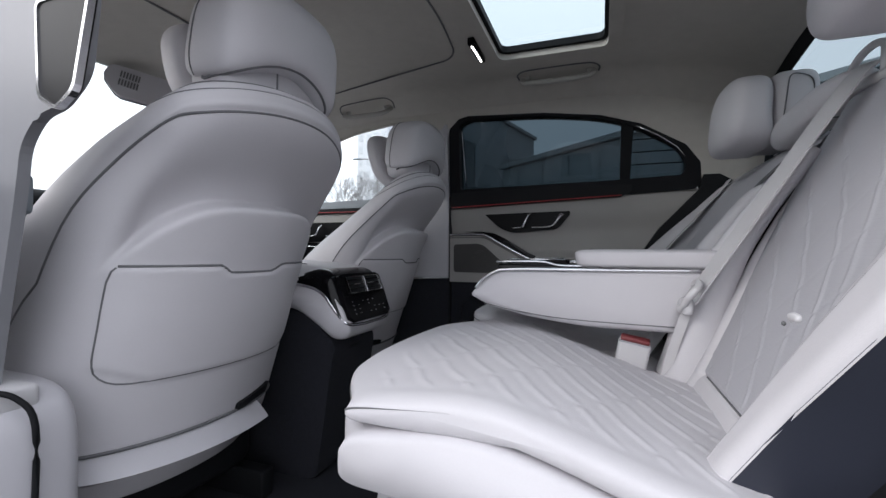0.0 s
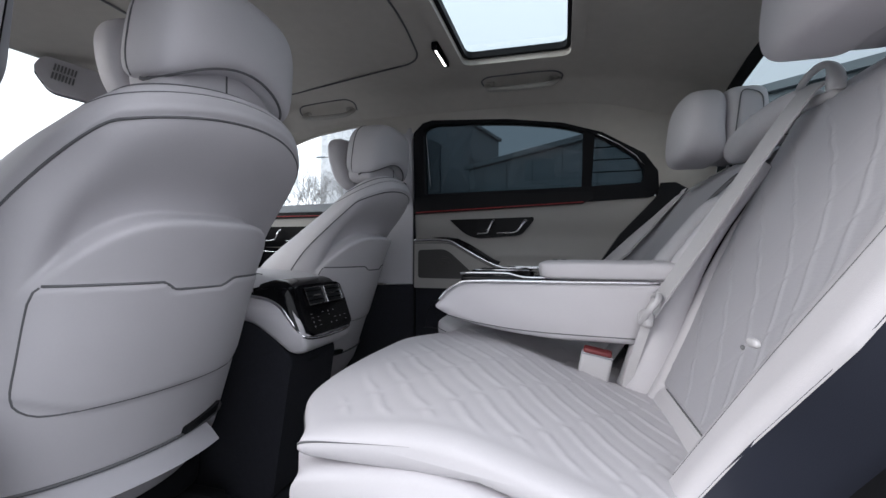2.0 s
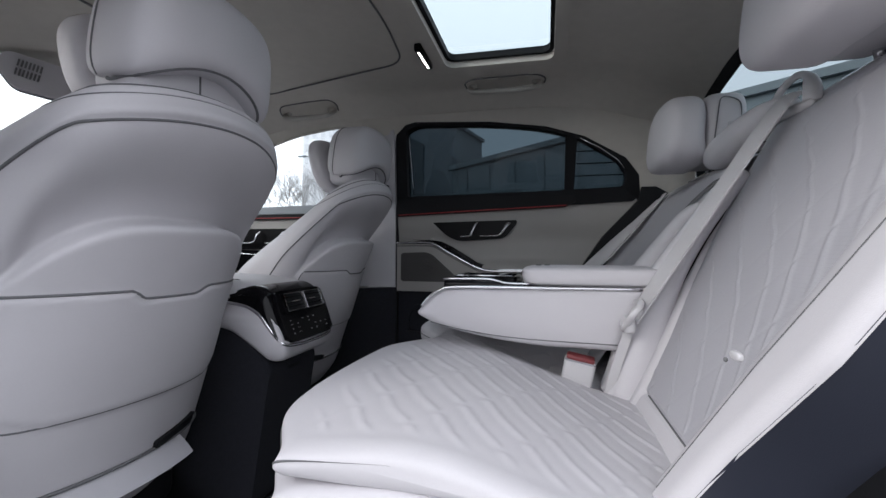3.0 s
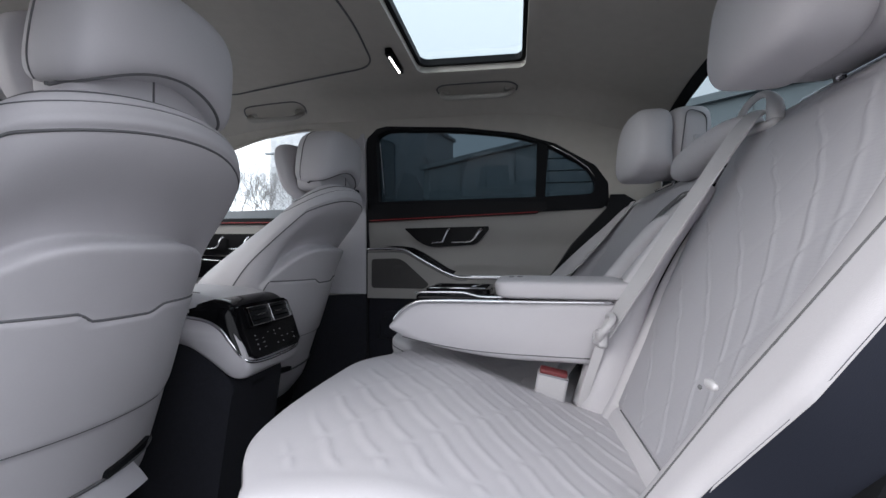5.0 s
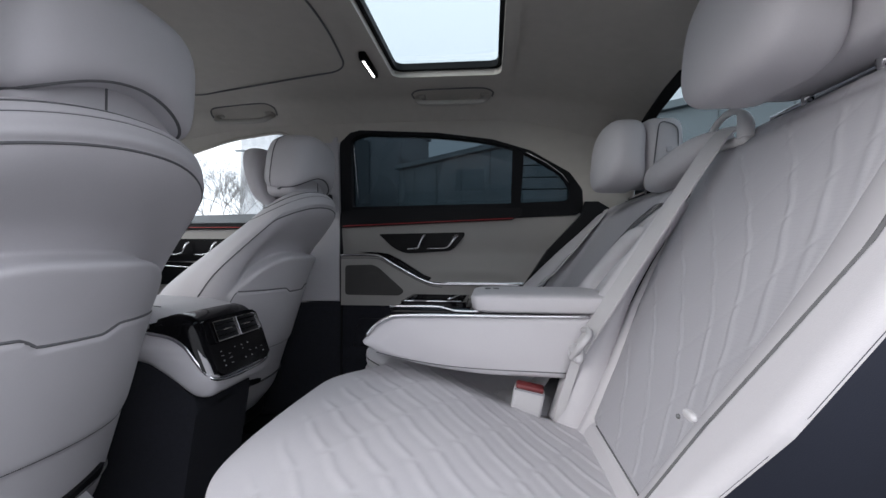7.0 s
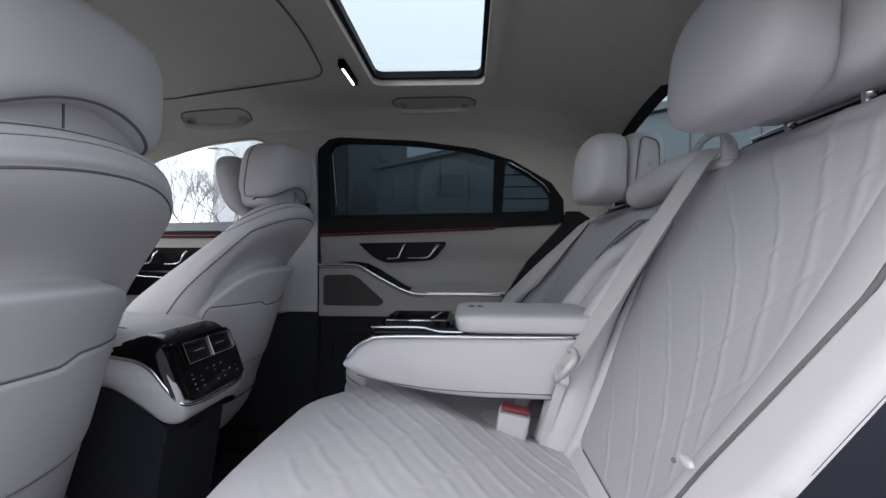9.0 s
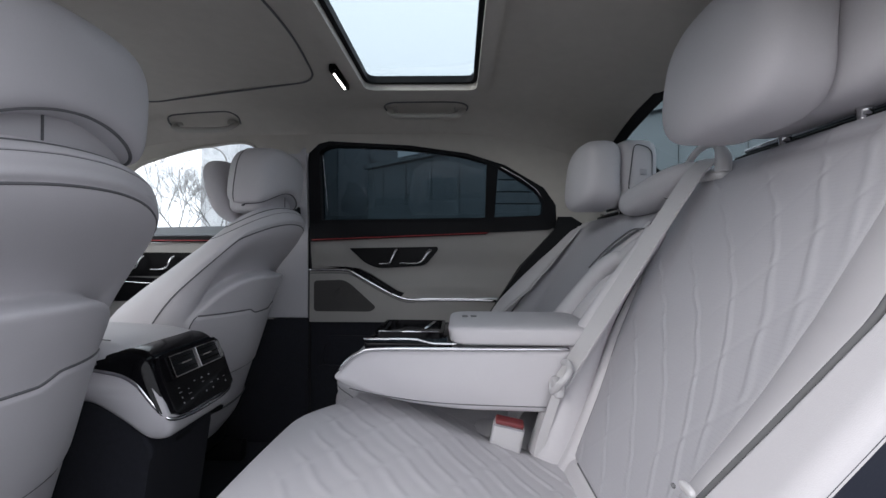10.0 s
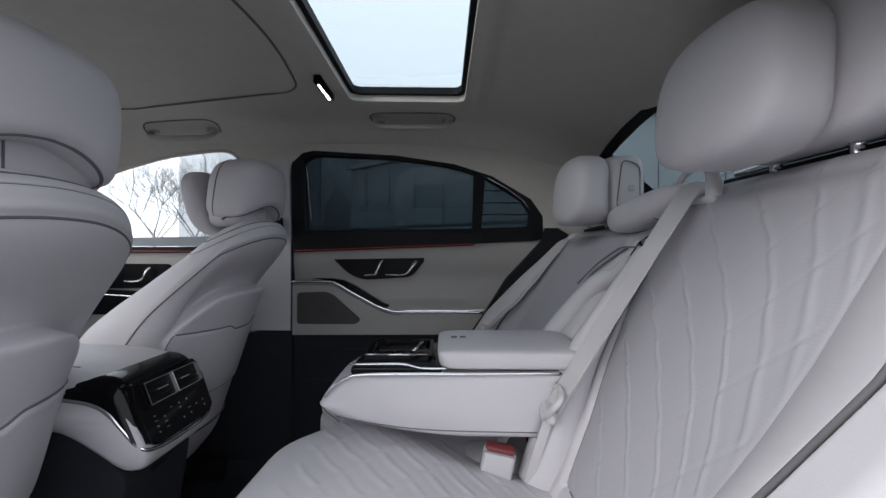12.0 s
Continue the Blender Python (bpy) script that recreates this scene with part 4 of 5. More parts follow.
def far_inner(z):
    """Inner border of the far seat's perforated middle, which bends in towards its top."""
    return float(np.interp(z, [0.40, 0.61, 0.707, 0.80, 0.841, 0.868, 0.92], [0.205, 0.195, 0.174, 0.135, 0.078, 0.062, 0.06]))


def far_h(y, z):
    """The far seat's back: a plain middle, and a wing that comes forward at its outer side."""
    edge = -np.interp(z, [a for a, b in EDGE_Y], [b for a, b in EDGE_Y])
    wing = float(np.interp(z, [0.32, 0.45, 0.57, 0.70, 0.80, 0.92], [0.10, 0.105, 0.095, 0.060, 0.030, 0.0]))
    h = 0.008 + wing * step(edge - 0.19, edge - 0.01, y) - 0.004 * math.exp(-((y - edge + 0.10) / 0.004) ** 2)
    h -= 0.020 * (1 - math.sqrt(max(0.0, 1 - max(0.0, 1 - (edge - y) / 0.025) ** 2)))
    return h - 0.018 * (1 - math.sqrt(max(0.0, 1 - max(0.0, min(1.0, 1 - (y - INNER) / 0.03)) ** 2)))


def rear_back(side, low, top, label):
    """A rear seat back leaning from low to top, each (x, z)."""
    b = thing("rear_car_seat", label, "car seat", "rear seats")
    d = Vector((top[0] - low[0], 0, top[1] - low[1]))
    n = Vector((-d.z, 0, d.x)).normalized()
    relief = back_h if side < 0 else far_h

    def f(u, v):
        if v < 0.86:
            s = v / 0.86
            zq = 0.32 + 0.60 * s
            edge = -np.interp(zq, [a for a, c in EDGE_Y], [c for a, c in EDGE_Y])
            y = INNER + (edge - INNER) * u
            roll = 0.012 * step(0.93, 1.0, s) ** 2
            return Vector((low[0], side * y, low[1])) + d * s + n * (relief(y, zq) - roll)
        t = (v - 0.86) / 0.14
        edge = -EDGE_Y[-1][1]
        y = INNER + (edge - INNER) * u
        h = relief(y, 0.92)
        a = t * math.pi * 0.95
        r = 0.032
        rim = Vector((top[0], side * y, top[1])) - n * r
        return rim + (n * math.cos(a) + d.normalized() * math.sin(a)) * r + n * (h - 0.012) * (1 - t)
    back = sheet("backrest", f, 330, 300, LEATHER, b, flip=side < 0)
    back.data.materials.append(QUILTED)
    picks = []
    for j in range(300):
        s = min(1.0, (j + 0.5) / 300 / 0.86)
        zq = 0.32 + 0.60 * s
        edge = -np.interp(zq, [a for a, c in EDGE_Y], [c for a, c in EDGE_Y])
        for i in range(330):
            y = INNER + (edge - INNER) * (i + 0.5) / 330
            inside = inner_line(zq) < y < panel_edge(zq) if side < 0 else far_inner(zq) < y < edge - 0.10
            picks.append(1 if inside and zq > 0.40 else 0)
    back.data.polygons.foreach_set("material_index", picks)

    def on(y, z, out=0.0):
        s = (z - 0.32) / 0.60
        return Vector((low[0], side * y, low[1])) + d * s + n * (relief(y, z) + out)
    zs = [0.33 + 0.56 * k / 40 for k in range(41)]
    if side < 0:
        tube("bolster_seam", [on(-np.interp(z, [a for a, c in SEAM_Y], [c for a, c in SEAM_Y]) - 0.003, z, 0.0075) for z in zs], 0.0036, SEAM, back, sides=6)
        tube("inner_seam", [on(inner_line(0.40 + 0.50 * k / 40), 0.40 + 0.50 * k / 40, 0.0005) for k in range(41)], 0.0014, SEAM, back, sides=6)
        tube("lower_seam", [on(0.194 + 0.245 * k / 20, 0.398, 0.0005) for k in range(21)], 0.0016, SEAM, back, sides=6)
    else:
        tube("bolster_seam", [on(-np.interp(z, [a for a, c in EDGE_Y], [c for a, c in EDGE_Y]) - 0.10, z, 0.003) for z in zs], 0.0026, SEAM, back, sides=6)
    # dark outer flank and plain reverse

    def flank(u, v):
        z = -0.02 + 0.94 * v
        e = -np.interp(z, [a for a, c in EDGE_Y], [c for a, c in EDGE_Y])
        p = on(e - 0.0005, z, -0.0005)
        return p + Vector((0.5 * u, side * 0.03 * u, 0))
    sheet("flank", flank, 12, 24, NAVY, b, "dark blue plastic flank of the seat", flip=side > 0)
    box("seat_core", (0, INNER + 0.03, 0.02), (0.03, 0.60, 0.60), RUBBER, b, m=Matrix.Translation(Vector((low[0], 0, low[1])) - n * 0.06) @ Matrix(((-n.x * 0 + d.normalized().z, 0, d.normalized().x, 0), (0, side, 0, 0), (-d.normalized().x, 0, d.normalized().z, 0), (0, 0, 0, 1))))
    return b, on


near_rear, near_on = rear_back(-1, (0.19, 0.32), (0.49, 0.92), "pale grey leather rear seat, quilted, with a belt over it")
far_rear, far_on = rear_back(1, (0.105, 0.30), (0.475, 0.865), "pale grey leather rear seat, leaned further back")


# cushions
def pad_shape(side, y0, y1, front, low, high, quilted):
    """A seat pad between two heights, its plan rounded at the outer front corner."""
    def f(u, v):
        w = 1 - 4 * u if u < 0.5 else 4 * u - 3
        c = math.sin(0.5 * math.pi * max(-1.0, min(1.0, w)))
        s = (1 - abs(c) ** 9.09) ** 0.21 * (1 if u < 0.5 else -1)
        yy = y0 + (y1 - y0) * v
        corner = 0.06 * step(y1 - 0.17, y1, yy) ** 2
        corner += 0.085 * (1 - step(0.0, 0.20, yy)) ** 2
        edge = max(0.0, 1 - (y1 - yy) / 0.03)
        end = math.sqrt(max(0.0, 1 - edge * edge))
        x0 = front + corner
        half = (0.235 - x0) / 2
        x = x0 + half + half * c
        dome = -0.085 * step(-0.12, 0.26, x) + 0.006 * math.exp(-((yy - 0.33) / 0.16) ** 2) - 0.035 * (1 - step(0.0, 0.16, yy)) * step(-0.20, 0.10, x)
        dome -= 0.016 * step(0.40, 0.61, yy) * (1 - step(-0.28, -0.04, x))
        top = high + dome
        base = min(low, top - 0.04)
        mid = (top + base) / 2 if quilted else (high - 0.03 + dome + base) / 2
        hh = (top - base) / 2 if quilted else (high - 0.03 + dome - base) / 2
        z = mid + hh * s * (0.25 + 0.75 * end if quilted else 0.8 + 0.2 * end)
        if quilted and s > 0.2:
            k = (yy - 1.4 * x - 0.385) / 0.0765
            t = k + 0.05 * tri_wave((x + 0.6 * yy) / 0.11)
            nl = abs(t - round(t)) * 0.0765 / 1.72
            t2 = (x + 0.6 * yy) / 0.11
            cross = math.exp(-(abs(t2 - round(t2)) * 0.094 / 0.006) ** 2)
            q = 0.0026 * math.exp(-(nl / 0.0044) ** 2) * (1 - 0.8 * cross) + 0.0008 * (1 - (1 - min(1.0, nl / 0.020)) ** 2) - 0.0004 * cross
            z += q * step(0.5, 0.95, s) * end * step(-0.25, -0.20, x) * (1 - step(0.55, 0.575, yy))
        return Vector((x, side * yy, z))
    return f


for s, seat in ((-1, near_rear), (1, far_rear)):
    edge_of = pad_shape(s, 0.0, 0.612, -0.296, 0.398, 0.450, True)
    tube("cushion_piping", [edge_of(0.4999, 0.02 + 0.96 * k / 60) for k in range(61)] + [edge_of(0.49 - 0.17 * k / 40, 0.999) for k in range(41)], lambda t: 0.0014 * (1.0 - step(0.6, 1.0, t)) + 0.0001, SEAM, seat, sides=6)
    sheet("cushion", pad_shape(s, 0.0, 0.612, -0.296, 0.398, 0.450, True), 260, 240, LEATHER, seat, "quilted leather seat cushion", closed_u=True, cap=True, flip=s < 0)
    sheet("side_bolster", pad_shape(s, 0.0, 0.620, -0.300, 0.325, 0.440, False), 120, 60, LEATHER, seat, "rolled leather layer below the cushion", closed_u=True, cap=True, flip=s < 0)
    pillow("cushion_base", (0.01, s * 0.36, 0.17), (0.235, 0.245, 0.17), SHELL, seat, "plain leather front of the seat base", e1=0.2, e2=0.25)

# rolled inner edge of the near seat's back
tube("inner_roll", smooth_line([(0.205, -0.098, 0.36), (0.225, -0.096, 0.42), (0.245, -0.092, 0.50), (0.285, -0.088, 0.60), (0.345, -0.080, 0.70), (0.42, -0.080, 0.81)], 8), lambda t: 0.048 - 0.026 * step(0.2, 0.9, t), LEATHER, near_rear, "rolled leather edge of the seat back", sides=20)

tube("inner_roll", [far_on(p.x, p.y, 0.002) for p in smooth_line([(0.150, 0.36, 0), (0.150, 0.50, 0), (0.145, 0.61, 0), (0.120, 0.70, 0), (0.072, 0.785, 0), (0.01, 0.84, 0)], 8)], lambda t: 0.034 - 0.013 * t, LEATHER, far_rear, "rolled leather edge of the seat back", sides=18)
tube("dark_piping", [far_on(far_inner(0.40 + 0.47 * k / 30), 0.40 + 0.47 * k / 30, 0.006) for k in range(31)], 0.0030, SEAM, far_rear, sides=6)
tube("dark_piping", [far_on(p.x, p.y, 0.002) for p in smooth_line([(0.200, 0.765, 0), (0.175, 0.80, 0), (0.146, 0.83, 0), (0.09, 0.862, 0), (0.04, 0.884, 0)], 6)], 0.0022, SEAM, far_rear, sides=6)
far_rear.scale = (1, 1.05, 1)

# centre of the rear seat
mid = thing("middle_car_seat", "plain leather middle part of the rear seat", "car seat")
pillow("cushion", (-0.02, 0, 0.315), (0.22, 0.07, 0.065), LEATHER, mid, e1=0.4, e2=0.4)
box("backrest", (-0.02, -0.11, 0.0), (0.05, 0.11, 0.60), LEATHER, mid, bevel=0.02, m=pose(0.32, 0, 0.33, 0, 26, 0))


def mid_bend(p):
    p.x += 0.03 * (p.y / 0.18) ** 2
    p.z += 0.02 * (p.y / 0.18) ** 2 - 0.10 * p.y
    return p


mh = thing("middle_headrest", "low pale leather middle headrest folded down", "headrest")
pillow("headrest_pad", (0.465, 0.065, 0.895), (0.042, 0.172, 0.036), LEATHER, mh, e1=0.8, e2=0.6, nu=50, nv=30, bend=mid_bend)
tube("pad_seam", [Vector((0.476 + 0.040 * math.cos(a), -0.035, 0.911 + 0.0345 * math.sin(a))) for a in [2 * math.pi * k / 30 for k in range(30)]], 0.0016, SEAM, mh, sides=6, closed=True)
for s in (-1, 1):
    tube("headrest_post", [(0.50, 0.05 + s * 0.07, 0.83), (0.49, 0.05 + s * 0.07, 0.90)], 0.006, CHROME, mh)


# rear headrests
def rear_headrest(side, drop, shift):
    h = thing("rear_headrest", "pale grey leather rear headrest with a loose pillow", "headrest", "rear headrests")

    def bend(p):
        p.x += 0.16 * abs(p.y) ** 1.2 * (1 if p.x > 0 else 0.6) + 0.10 * p.z
        p.y *= 1 - 0.10 * (p.z / 0.10) ** 2
        if p.z < 0:
            p.x += 0.04 * (p.z / 0.1) ** 2 * (p.x > 0)
        return p
    pil = pillow("headrest_pillow", (0.402 + shift, side * 0.330, 1.03 - drop), (0.052, 0.137, 0.098), LEATHER, h, "loose leather headrest pillow", e1=0.6, e2=0.6, nu=64, nv=40, bend=bend)
    core = pillow("headrest_core", (0.506 + shift, side * 0.345, 1.035 - drop), (0.052, 0.15, 0.088), LEATHER, h, e1=0.45, e2=0.45, nu=56, nv=32)
    yy = side * 0.345 - side * 0.1508
    seam = rounded([(-0.028, -0.065), (0.035, -0.065), (0.035, 0.05), (-0.012, 0.066)], 0.02)
    tube("core_seam", [Vector((0.496 + shift + p[0], yy + side * 0.0018, 1.035 - drop + p[1])) for p in seam], 0.0016, SEAM, core, sides=6, closed=True)
    box("release_button", (0.508 + shift - 0.008, yy - 0.003, 1.015 - drop), (0.508 + shift + 0.008, yy + 0.004, 1.031 - drop), SHELL, core, bevel=0.003)
    for dy in (-0.065, 0.065):
        tube("headrest_post", [(0.53 + shift, side * 0.34 + dy, 0.84), (0.515 + shift, side * 0.34 + dy, 1.0 - drop)], 0.0055, CHROME, h)
        tube("post_collar", [(0.524 + shift, side * 0.34 + dy, 0.938 - drop), (0.523 + shift, side * 0.34 + dy, 0.95 - drop)], 0.0085, CHROME, h)
    return h


rear_headrest(-1, 0.0, 0.0)
rear_headrest(1, 0.045, 0.0)
for s, z, x in ((-1, 0.957, 0.562), (1, 0.900, 0.540)):
    g = box("seat_top_gap", (x - 0.006, min(s * 0.10, s * 0.66), z - 0.06), (x + 0.02, max(s * 0.10, s * 0.66), z - 0.006), RUBBER, bevel=0.004)
    tagged(g, "black trim behind the seat back's top", "trim", "black seat trims")
    t = tube("seat_top_strip", [Vector((x, s * (0.13 + 0.50 * k / 10), z)) for k in range(11)], 0.005, CHROME)
    tagged(t, "thin chrome strip behind the seat back's top", "trim strip", "chrome strips")


# ---- belts and buckles ----
def ribbon(name, line, wide, mat, parent, thick=0.0016):
    """A strap along a line of points; wide gives its half-width vector."""
    verts, faces = [], []
    for i, p in enumerate(line):
        a, b = line[max(0, i - 1)], line[min(len(line) - 1, i + 1)]
        d = (Vector(b) - Vector(a)).normalized()
        w = Vector(wide(i / (len(line) - 1))) if callable(wide) else Vector(wide)
        n = d.cross(w).normalized() * thick
        for q in (w + n, -w + n, -w - n, w - n):
            verts.append(Vector(p) + q)
    for i in range(len(line) - 1):
        for k in range(4):
            a, b = i * 4 + k, i * 4 + (k + 1) % 4
            faces.append((a, b, b + 4, a + 4))
    faces += [(3, 2, 1, 0), tuple(len(verts) - 4 + k for k in range(4))]
    return mesh_object(name, verts, faces, mat, parent, smooth=False)


belt = thing("seat_belt", "pale grey webbing seat belt hanging from its shoulder guide", "seat belt", "seat belts")
line = smooth_line([(0.505, -0.150, 0.938), (0.470, -0.150, 0.928), (0.425, -0.151, 0.868), (0.33, -0.150, 0.715), (0.25, -0.149, 0.585), (0.214, -0.148, 0.525)], 8)
ribbon("webbing", line, lambda t: (0.004, -0.0225, -0.005), BELT, belt)
low = smooth_line([(0.214, -0.148, 0.525), (0.198, -0.140, 0.47), (0.182, -0.132, 0.41), (0.172, -0.126, 0.355)], 6)
ribbon("lower_webbing", low, lambda t: (0.009, -0.002, 0.001), BELT, belt)
tongue = pillow("belt_tongue", (0.207, -0.148, 0.515), (0.010, 0.026, 0.016), BUCKLE, belt, "pale plastic belt tongue", e1=0.5, e2=0.6)
tube("tongue_loop", smooth_line([(0.205, -0.184, 0.534), (0.220, -0.182, 0.553), (0.226, -0.150, 0.560), (0.221, -0.118, 0.551), (0.206, -0.116, 0.532), (0.197, -0.150, 0.508)], 6, closed=True), 0.0062, BUCKLE, belt, closed=True, label="rounded slot of the belt tongue")
gl = smooth_line([(0.478, -0.070, 0.920), (0.480, -0.076, 0.940), (0.484, -0.102, 0.962), (0.487, -0.137, 0.968), (0.489, -0.163, 0.959), (0.489, -0.178, 0.938), (0.487, -0.182, 0.908)], 7)
tube("shoulder_guide", gl, lambda t: 0.0065 + 0.007 * step(0.6, 0.9, t), BUCKLE, belt, "pale plastic belt guide loop", sides=12)
tube("guide_foot", [(0.482, -0.072, 0.914), (0.487, -0.190, 0.904)], 0.010, BUCKLE, belt)

fbelt = thing("seat_belt", "pale grey webbing belt beside the far seat back", "seat belt", "seat belts")
fl = [far_on(0.575 - 0.035 * k / 16, 0.90 - 0.40 * k / 16, 0.008) for k in range(17)]
ribbon("webbing", fl, lambda t: (0.0, 0.0225, 0.0), BELT, fbelt)
pillow("belt_tongue", fl[-2] + Vector((-0.008, 0, 0)), (0.012, 0.032, 0.016), BUCKLE, fbelt, e1=0.5, e2=0.6)

buckle = thing("belt_buckle", "pale belt buckle with a red release button", "belt buckle")
bm_ = pose(0.115, -0.125, 0.408, 8, 10, -4)
box("buckle_body", (-0.030, -0.014, -0.055), (0.030, 0.014, 0.034), BUCKLE, buckle, bevel=0.007, m=bm_)
box("release_button", (-0.027, -0.012, 0.030), (0.027, 0.012, 0.040), RED, buckle, "red release button", bevel=0.004, m=bm_)
box("chrome_edge", (-0.029, -0.0146, 0.0285), (0.029, -0.0125, 0.0325), CHROME, buckle, m=bm_)
box("strap", (-0.02, -0.006, -0.12), (0.02, 0.006, -0.05), BELT, buckle, m=bm_)
iso = thing("seat_latch_cover", "small pale plastic knob on the seat back's edge", "latch cover")
kp = Vector((0.240, -0.545, 0.548))
pillow("knob", kp + Vector((-0.006, -0.005, 0.003)), (0.004, 0.011, 0.0045), BUCKLE, iso, e1=0.8, e2=0.7)
pillow("knob_stud", kp + Vector((-0.008, 0.016, -0.006)), (0.002, 0.003, 0.0025), SEAM, iso, e1=1, e2=1, nu=14, nv=10)

# ---- armrest ----
arm = thing("armrest", "folded-down pale leather centre armrest with a black tray", "armrest")
A0, A1 = -0.125, 0.125


def arm_body(u, v):
    """A closed section in x and z, swept across with rounded sides."""
    pts = ARM_LINE
    k = u * len(pts)
    i = int(k) % len(pts)
    p = pts[i].lerp(pts[(i + 1) % len(pts)], k - int(k))
    w = 2 * v - 1
    e = 1 - (1 - math.sqrt(max(0.0, 1 - max(0.0, abs(w) - 0.84) ** 2 / 0.16 ** 2))) * 0.16
    q = Vector((0.05, 0, 0.52)) + (p - Vector((0.05, 0, 0.52))) * e
    return Vector((q.x, 0.128 * power(w, 1.0), q.z))


ARM_LINE = [Vector((p.x, 0, p.y)) for p in [Vector((a[0], a[1])) for a in rounded([(-0.228, 0.516), (-0.172, 0.572), (0.25, 0.578), (0.20, 0.456), (0.02, 0.458), (-0.10, 0.474), (-0.185, 0.494)], [0.010, 0.035, 0.01, 0.01, 0.08, 0.06, 0.03], 6)]]
body = sheet("arm_body", arm_body, 120, 40, LEATHER, arm, closed_u=True, cap=True)
tube("chrome_strip", smooth_line([(-0.212, -0.118, 0.532), (-0.195, -0.121, 0.552), (-0.170, -0.123, 0.569), (-0.13, -0.123, 0.5765), (0.05, -0.123, 0.578), (0.235, -0.123, 0.580)], 6), 0.0035, CHROME, arm, "satin chrome edge strip", sides=8)
tube("arm_seam", smooth_line([(-0.19, -0.1265, 0.500), (-0.12, -0.1275, 0.486), (0.0, -0.128, 0.474), (0.19, -0.128, 0.470)], 8), 0.0012, SEAM, arm, sides=6)
box("tray_frame", (-0.165, -0.112, 0.572), (0.01, 0.112, 0.588), BLACK, arm, "piano-black tray surround", bevel=0.005)
tube("tray_trim", smooth_line([(-0.166, -0.106, 0.592), (-0.15, -0.1135, 0.5935), (-0.07, -0.1135, 0.594), (-0.045, -0.1135, 0.590), (-0.025, -0.1135, 0.586), (0.02, -0.1135, 0.5855)], 6), 0.0025, CHROME, arm, sides=6)
ring("cup_holder", rounded([(-0.155, -0.06), (-0.01, -0.06), (-0.01, 0.105), (-0.155, 0.105)], 0.012), rounded([(-0.148, -0.053), (-0.017, -0.053), (-0.017, 0.098), (-0.148, 0.098)], 0.010), lambda x, y, d: Vector((x, y, 0.597 - d)), 0.012, BLACK, arm, "raised black cup holder rim")
tube("cup_trim", [(-0.146, -0.056, 0.598), (-0.02, -0.056, 0.598)], 0.0022, CHROME, arm)
tube("cup_trim", [(-0.05, -0.03, 0.600), (-0.035, 0.06, 0.600)], 0.004, CHROME, arm, flat=0.4)
tube("cup_trim", [(-0.135, -0.03, 0.598), (-0.14, 0.06, 0.598)], 0.003, RUBBER, arm)


def pad_bend(p):
    if p.x < 0:
        p.x += 0.22 * (p.z - 0.02) * -1 * 0.6
    return p


pad = pillow("arm_pad", (0.150, -0.002, 0.601), (0.150, 0.118, 0.021), LEATHER, arm, "padded leather lid", e1=0.35, e2=0.22, nu=80, nv=24, bend=pad_bend)
for dx in (0.0, 0.012):
    box("lid_mark", (0.030 + 1.6 * dx, 0.0, 0.6212), (0.043 + 1.6 * dx, 0.015, 0.6234), SEAM, pad, bevel=0.001)

# ---- centre console ----
con = thing("console", "pale leather centre console with rear air vents", "console")
C_LINE = rounded([(-1.55, 0.54), (-1.55, 0.595), (-0.86, 0.586), (-0.70, 0.578), (-0.606, 0.556), (-0.564, 0.45), (-0.552, 0.415), (-0.562, 0.385), (-0.60, 0.378), (-0.66, 0.42), (-0.72, 0.455), (-0.85, 0.46), (-1.55, 0.46)], [0.01, 0.01, 0.1, 0.03, 0.03, 0.02, 0.02, 0.02, 0.03, 0.05, 0.05, 0.1, 0.01], 5)


def con_body(u, v):
    k = u * len(C_LINE)
    i = int(k) % len(C_LINE)
    p = C_LINE[i].lerp(C_LINE[(i + 1) % len(C_LINE)], k - int(k))
    w = 2 * v - 1
    e = 1 - math.sqrt(max(0.0, 1 - (max(0.0, abs(w) - 0.80) / 0.20) ** 2))
    q = p + (Vector((p.x - 0.04, 0.51)) - p).normalized() * 0.028 * e
    return Vector((q.x, 0.135 * w, q.y))


sheet("console_body", con_body, 160, 40, LEATHER, con, closed_u=True, cap=True)
low = rounded([(-1.55, 0.0), (-0.655, 0.0), (-0.60, 0.37), (-0.67, 0.43), (-0.74, 0.46), (-1.55, 0.46)], 0.03)
slab("console_base", low, lambda x, z, d: Vector((x, -0.122 + d, z)), 0.244, CARPET, con, "dark carpeted console base", bevel=0.01)
box("base_label", (-0.628, -0.03, 0.343), (-0.603, 0.03, 0.353), RUBBER, con)
# black control panel: u across, s down its slope
PT, PB = Vector((-0.600, 0, 0.549)), Vector((-0.552, 0, 0.428))
PD = PB - PT
PN = Vector((-PD.z, 0, PD.x)).normalized()


def panel(y, s, d):
    return Vector((0, 1.2 * y, 0)) + PT + PD * s + PN * (0.006 + d)


SURROUND = [Vector((p.x, p.y)) for p in smooth_line([(-0.715, 0.556, 0), (-0.675, 0.5655, 0), (-0.635, 0.5645, 0), (-0.609, 0.553, 0), (-0.596, 0.534, 0), (-0.576, 0.485, 0), (-0.557, 0.434, 0)], 8)]


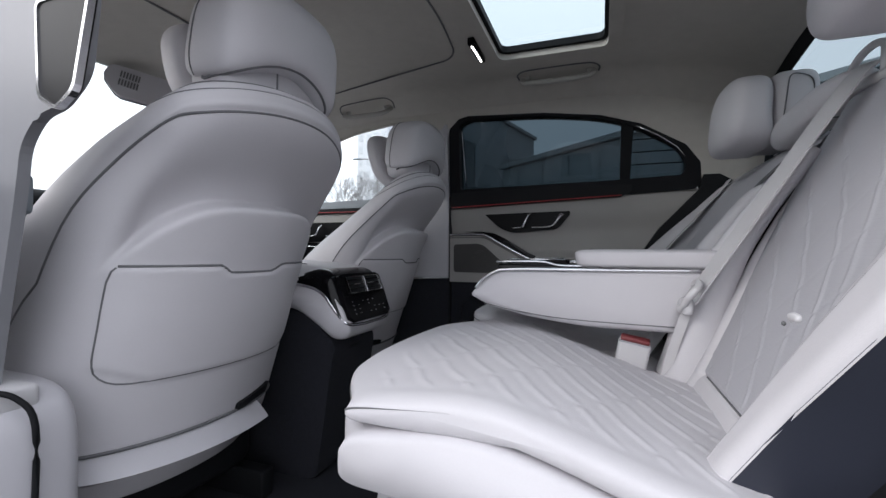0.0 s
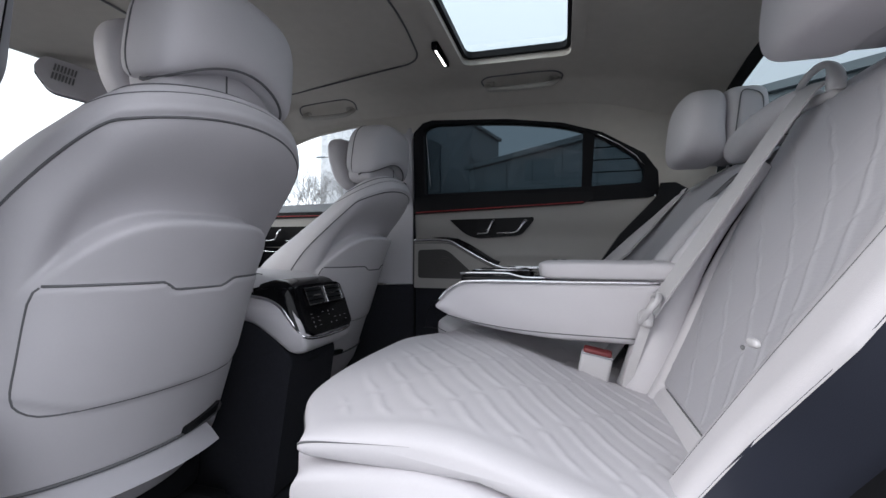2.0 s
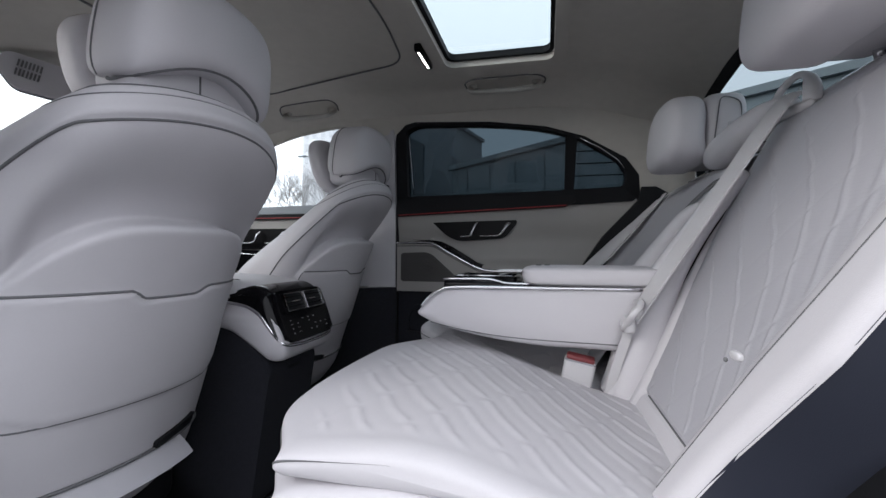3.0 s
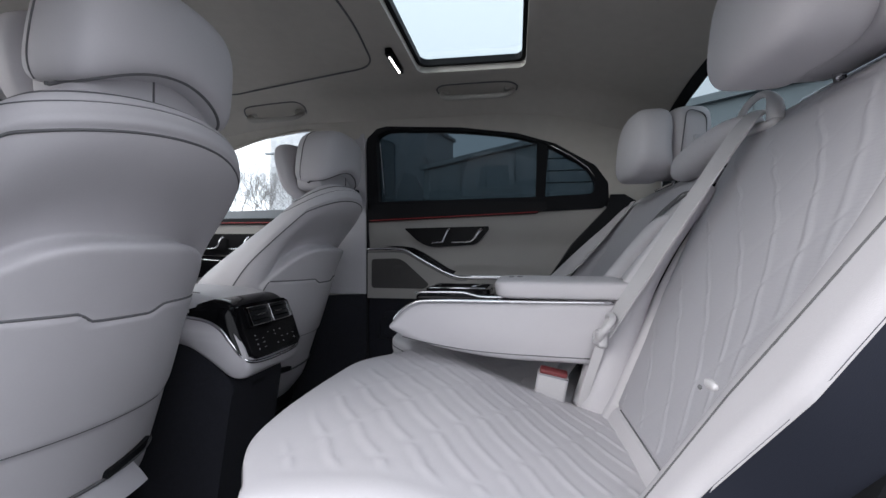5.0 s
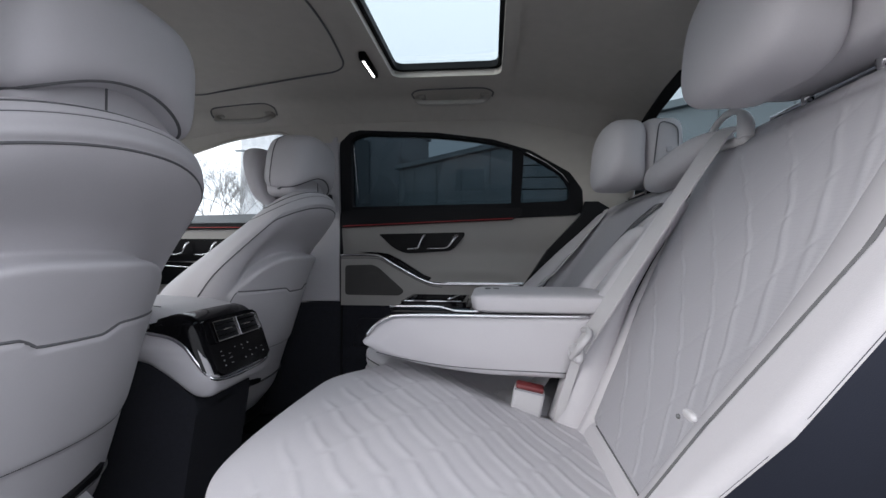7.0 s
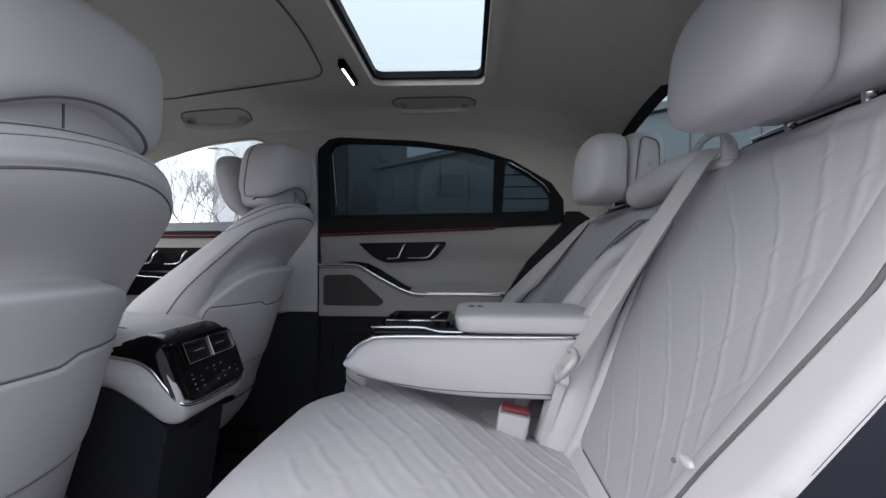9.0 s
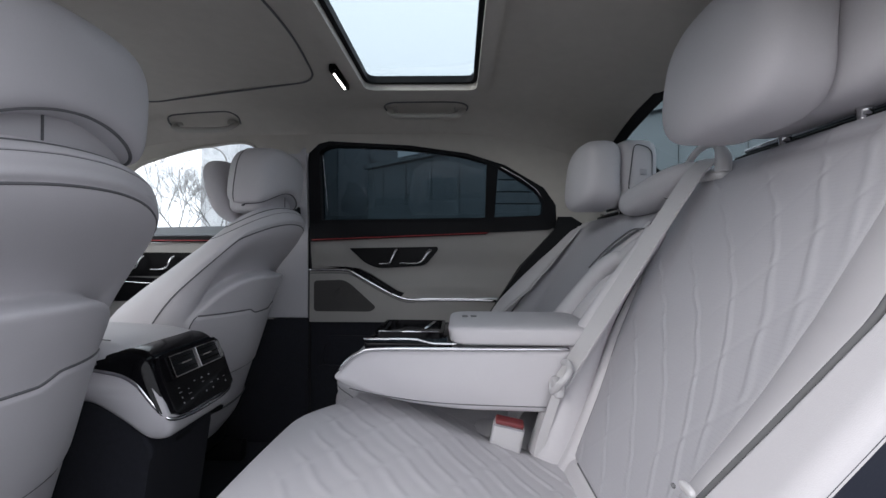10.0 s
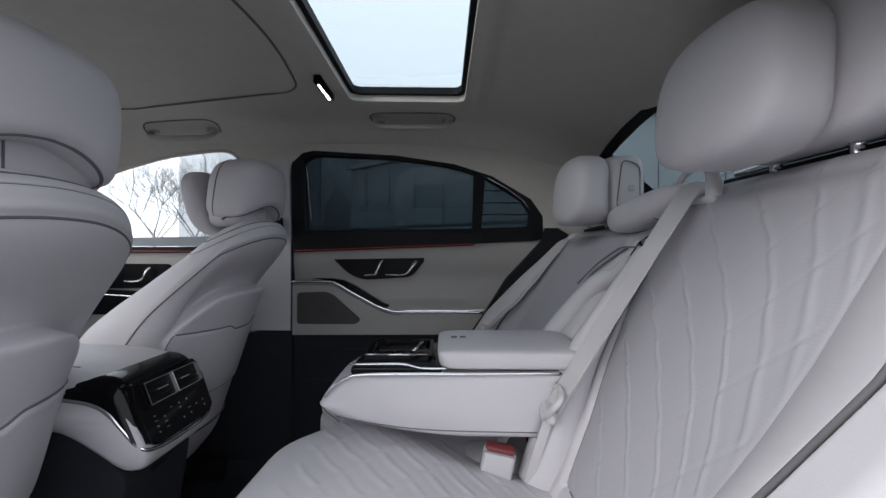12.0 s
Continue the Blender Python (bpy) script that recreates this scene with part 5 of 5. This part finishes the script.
def surround_point(k, w, wide=0.1385):
    """The black surround: its profile k of SURROUND, rounded over to the sides at w = -1 and 1."""
    p = SURROUND[k]
    e = 1 - math.sqrt(max(0.0, 1 - (max(0.0, abs(w) - 0.80) / 0.20) ** 2))
    q = p + (Vector((-0.672, 0.474)) - p).normalized() * 0.022 * e
    return Vector((q.x, wide * w, q.y))


sheet("panel_surround", lambda u, v: surround_point(round(u * (len(SURROUND) - 1)), 2 * v - 1), len(SURROUND) - 1, 48, BLACK, con, "rounded piano-black surround", flip=True)
po = rounded([(-0.096, 0.0), (0.096, 0.0), (0.108, 0.35), (0.104, 0.92), (0.082, 1.02), (-0.082, 1.02), (-0.104, 0.92), (-0.108, 0.35)], [0.03, 0.03, 0.02, 0.02, 0.02, 0.02, 0.02, 0.02], 5)
slab("control_panel", po, lambda y, s, d: panel(y, s, 0.002 - d), 0.012, BLACK, con, "piano-black rear climate panel", bevel=0.0015)
for s in (-1, 1):
    pts = smooth_line([(-0.715, s * 0.1365, 0.525), (-0.66, s * 0.1365, 0.516), (-0.625, s * 0.1365, 0.498), (-0.598, s * 0.136, 0.468), (-0.573, s * 0.132, 0.438), (-0.556, s * 0.12, 0.424), (-0.548, s * 0.06, 0.419), (-0.547, 0, 0.419)], 7)
    tube("chrome_strip", pts, 0.0042, CHROME, con, "satin chrome edge of the panel", sides=8)
    upper = [surround_point(k, 1.0) for k in range(0, len(SURROUND), 3)]
    slab("side_trim", [(-0.715, 0.527), (-0.66, 0.519), (-0.625, 0.501), (-0.598, 0.471), (-0.576, 0.442)] + [(p.x, p.z) for p in upper[::-1]], lambda x, z, d: Vector((x, s * (0.1380 - d), z)), 0.02, BLACK, con)
vo = rounded([(-0.092, 0.05), (0.092, 0.05), (0.092, 0.46), (-0.092, 0.46)], [0.03, 0.03, 0.03, 0.03], 5)
vi = rounded([(-0.087, 0.072), (0.087, 0.072), (0.087, 0.438), (-0.087, 0.438)], [0.027, 0.027, 0.027, 0.027], 5)
vents = ring("vent_frame", vo, vi, lambda y, s, d: panel(y, s, 0.009 - d), 0.009, BLACK, con, "chrome-edged pair of air vents")
for s in (-1, 1):
    slab("vent_mouth", [(s * 0.006, 0.08), (s * 0.079, 0.08), (s * 0.079, 0.43), (s * 0.006, 0.43)], lambda y, t, d: panel(y, t, 0.0045 - d), 0.003, RUBBER, vents)
    for k in range(3):
        t = 0.14 + 0.095 * k
        slab("slat", [(s * 0.008, t), (s * 0.076, t), (s * 0.076, t + 0.025), (s * 0.008, t + 0.02)], lambda y, q, d: panel(y, q, 0.0085 - d), 0.003, BLACK, vents)
    ring("mouth_trim", rounded([(s * 0.005, 0.075), (s * 0.080, 0.075), (s * 0.080, 0.435), (s * 0.005, 0.435)], 0.003, 3), rounded([(s * 0.0068, 0.09), (s * 0.0782, 0.09), (s * 0.0782, 0.42), (s * 0.0068, 0.42)], 0.002, 3), lambda y, t, d: panel(y, t, 0.0098 - d), 0.006, CHROME, vents, "chrome rim of the air vent")
    slab("slat_tab", [(s * 0.020, 0.24), (s * 0.052, 0.24), (s * 0.052, 0.262), (s * 0.020, 0.262)], lambda y, q, d: panel(y, q, 0.0105 - d), 0.003, CHROME, vents)
slab("vent_bar", [(-0.006, 0.08), (0.006, 0.08), (0.006, 0.43), (-0.006, 0.43)], lambda y, q, d: panel(y, q, 0.0095 - d), 0.005, CHROME, vents)
slab("vent_cap", rounded([(0.081, 0.085), (0.0915, 0.10), (0.0915, 0.41), (0.081, 0.425)], 0.003, 3), lambda y, q, d: panel(y, q, 0.0105 - d), 0.006, CHROME, vents, "chrome end of the air vents")
MARK = material("panel_markings", (0.30, 0.30, 0.31), 0.5)
rng = random.Random(4)
for row, t in enumerate((0.60, 0.68, 0.76, 0.85)):
    for col in range(7):
        if rng.random() < 0.72:
            y = -0.075 + 0.025 * col
            w, h = rng.choice(((0.002, 0.010), (0.0015, 0.022), (0.004, 0.008)))
            slab("panel_mark", [(y - w, t), (y + w, t), (y + w, t + h), (y - w, t + h)], lambda a, q, d: panel(a, q, 0.003 - d), 0.001, MARK, con)
tube("top_seam", smooth_line([(-0.705, -0.10, 0.578), (-0.76, -0.098, 0.582), (-0.84, -0.094, 0.587), (-1.1, -0.09, 0.592)], 6), 0.0014, SEAM, con, sides=6)
tube("top_seam", smooth_line([(-0.70, -0.1345, 0.53), (-0.76, -0.1345, 0.535), (-1.1, -0.1345, 0.54)], 6), 0.0028, SEAM, con, sides=6)
con.scale = (1, 0.87, 1)
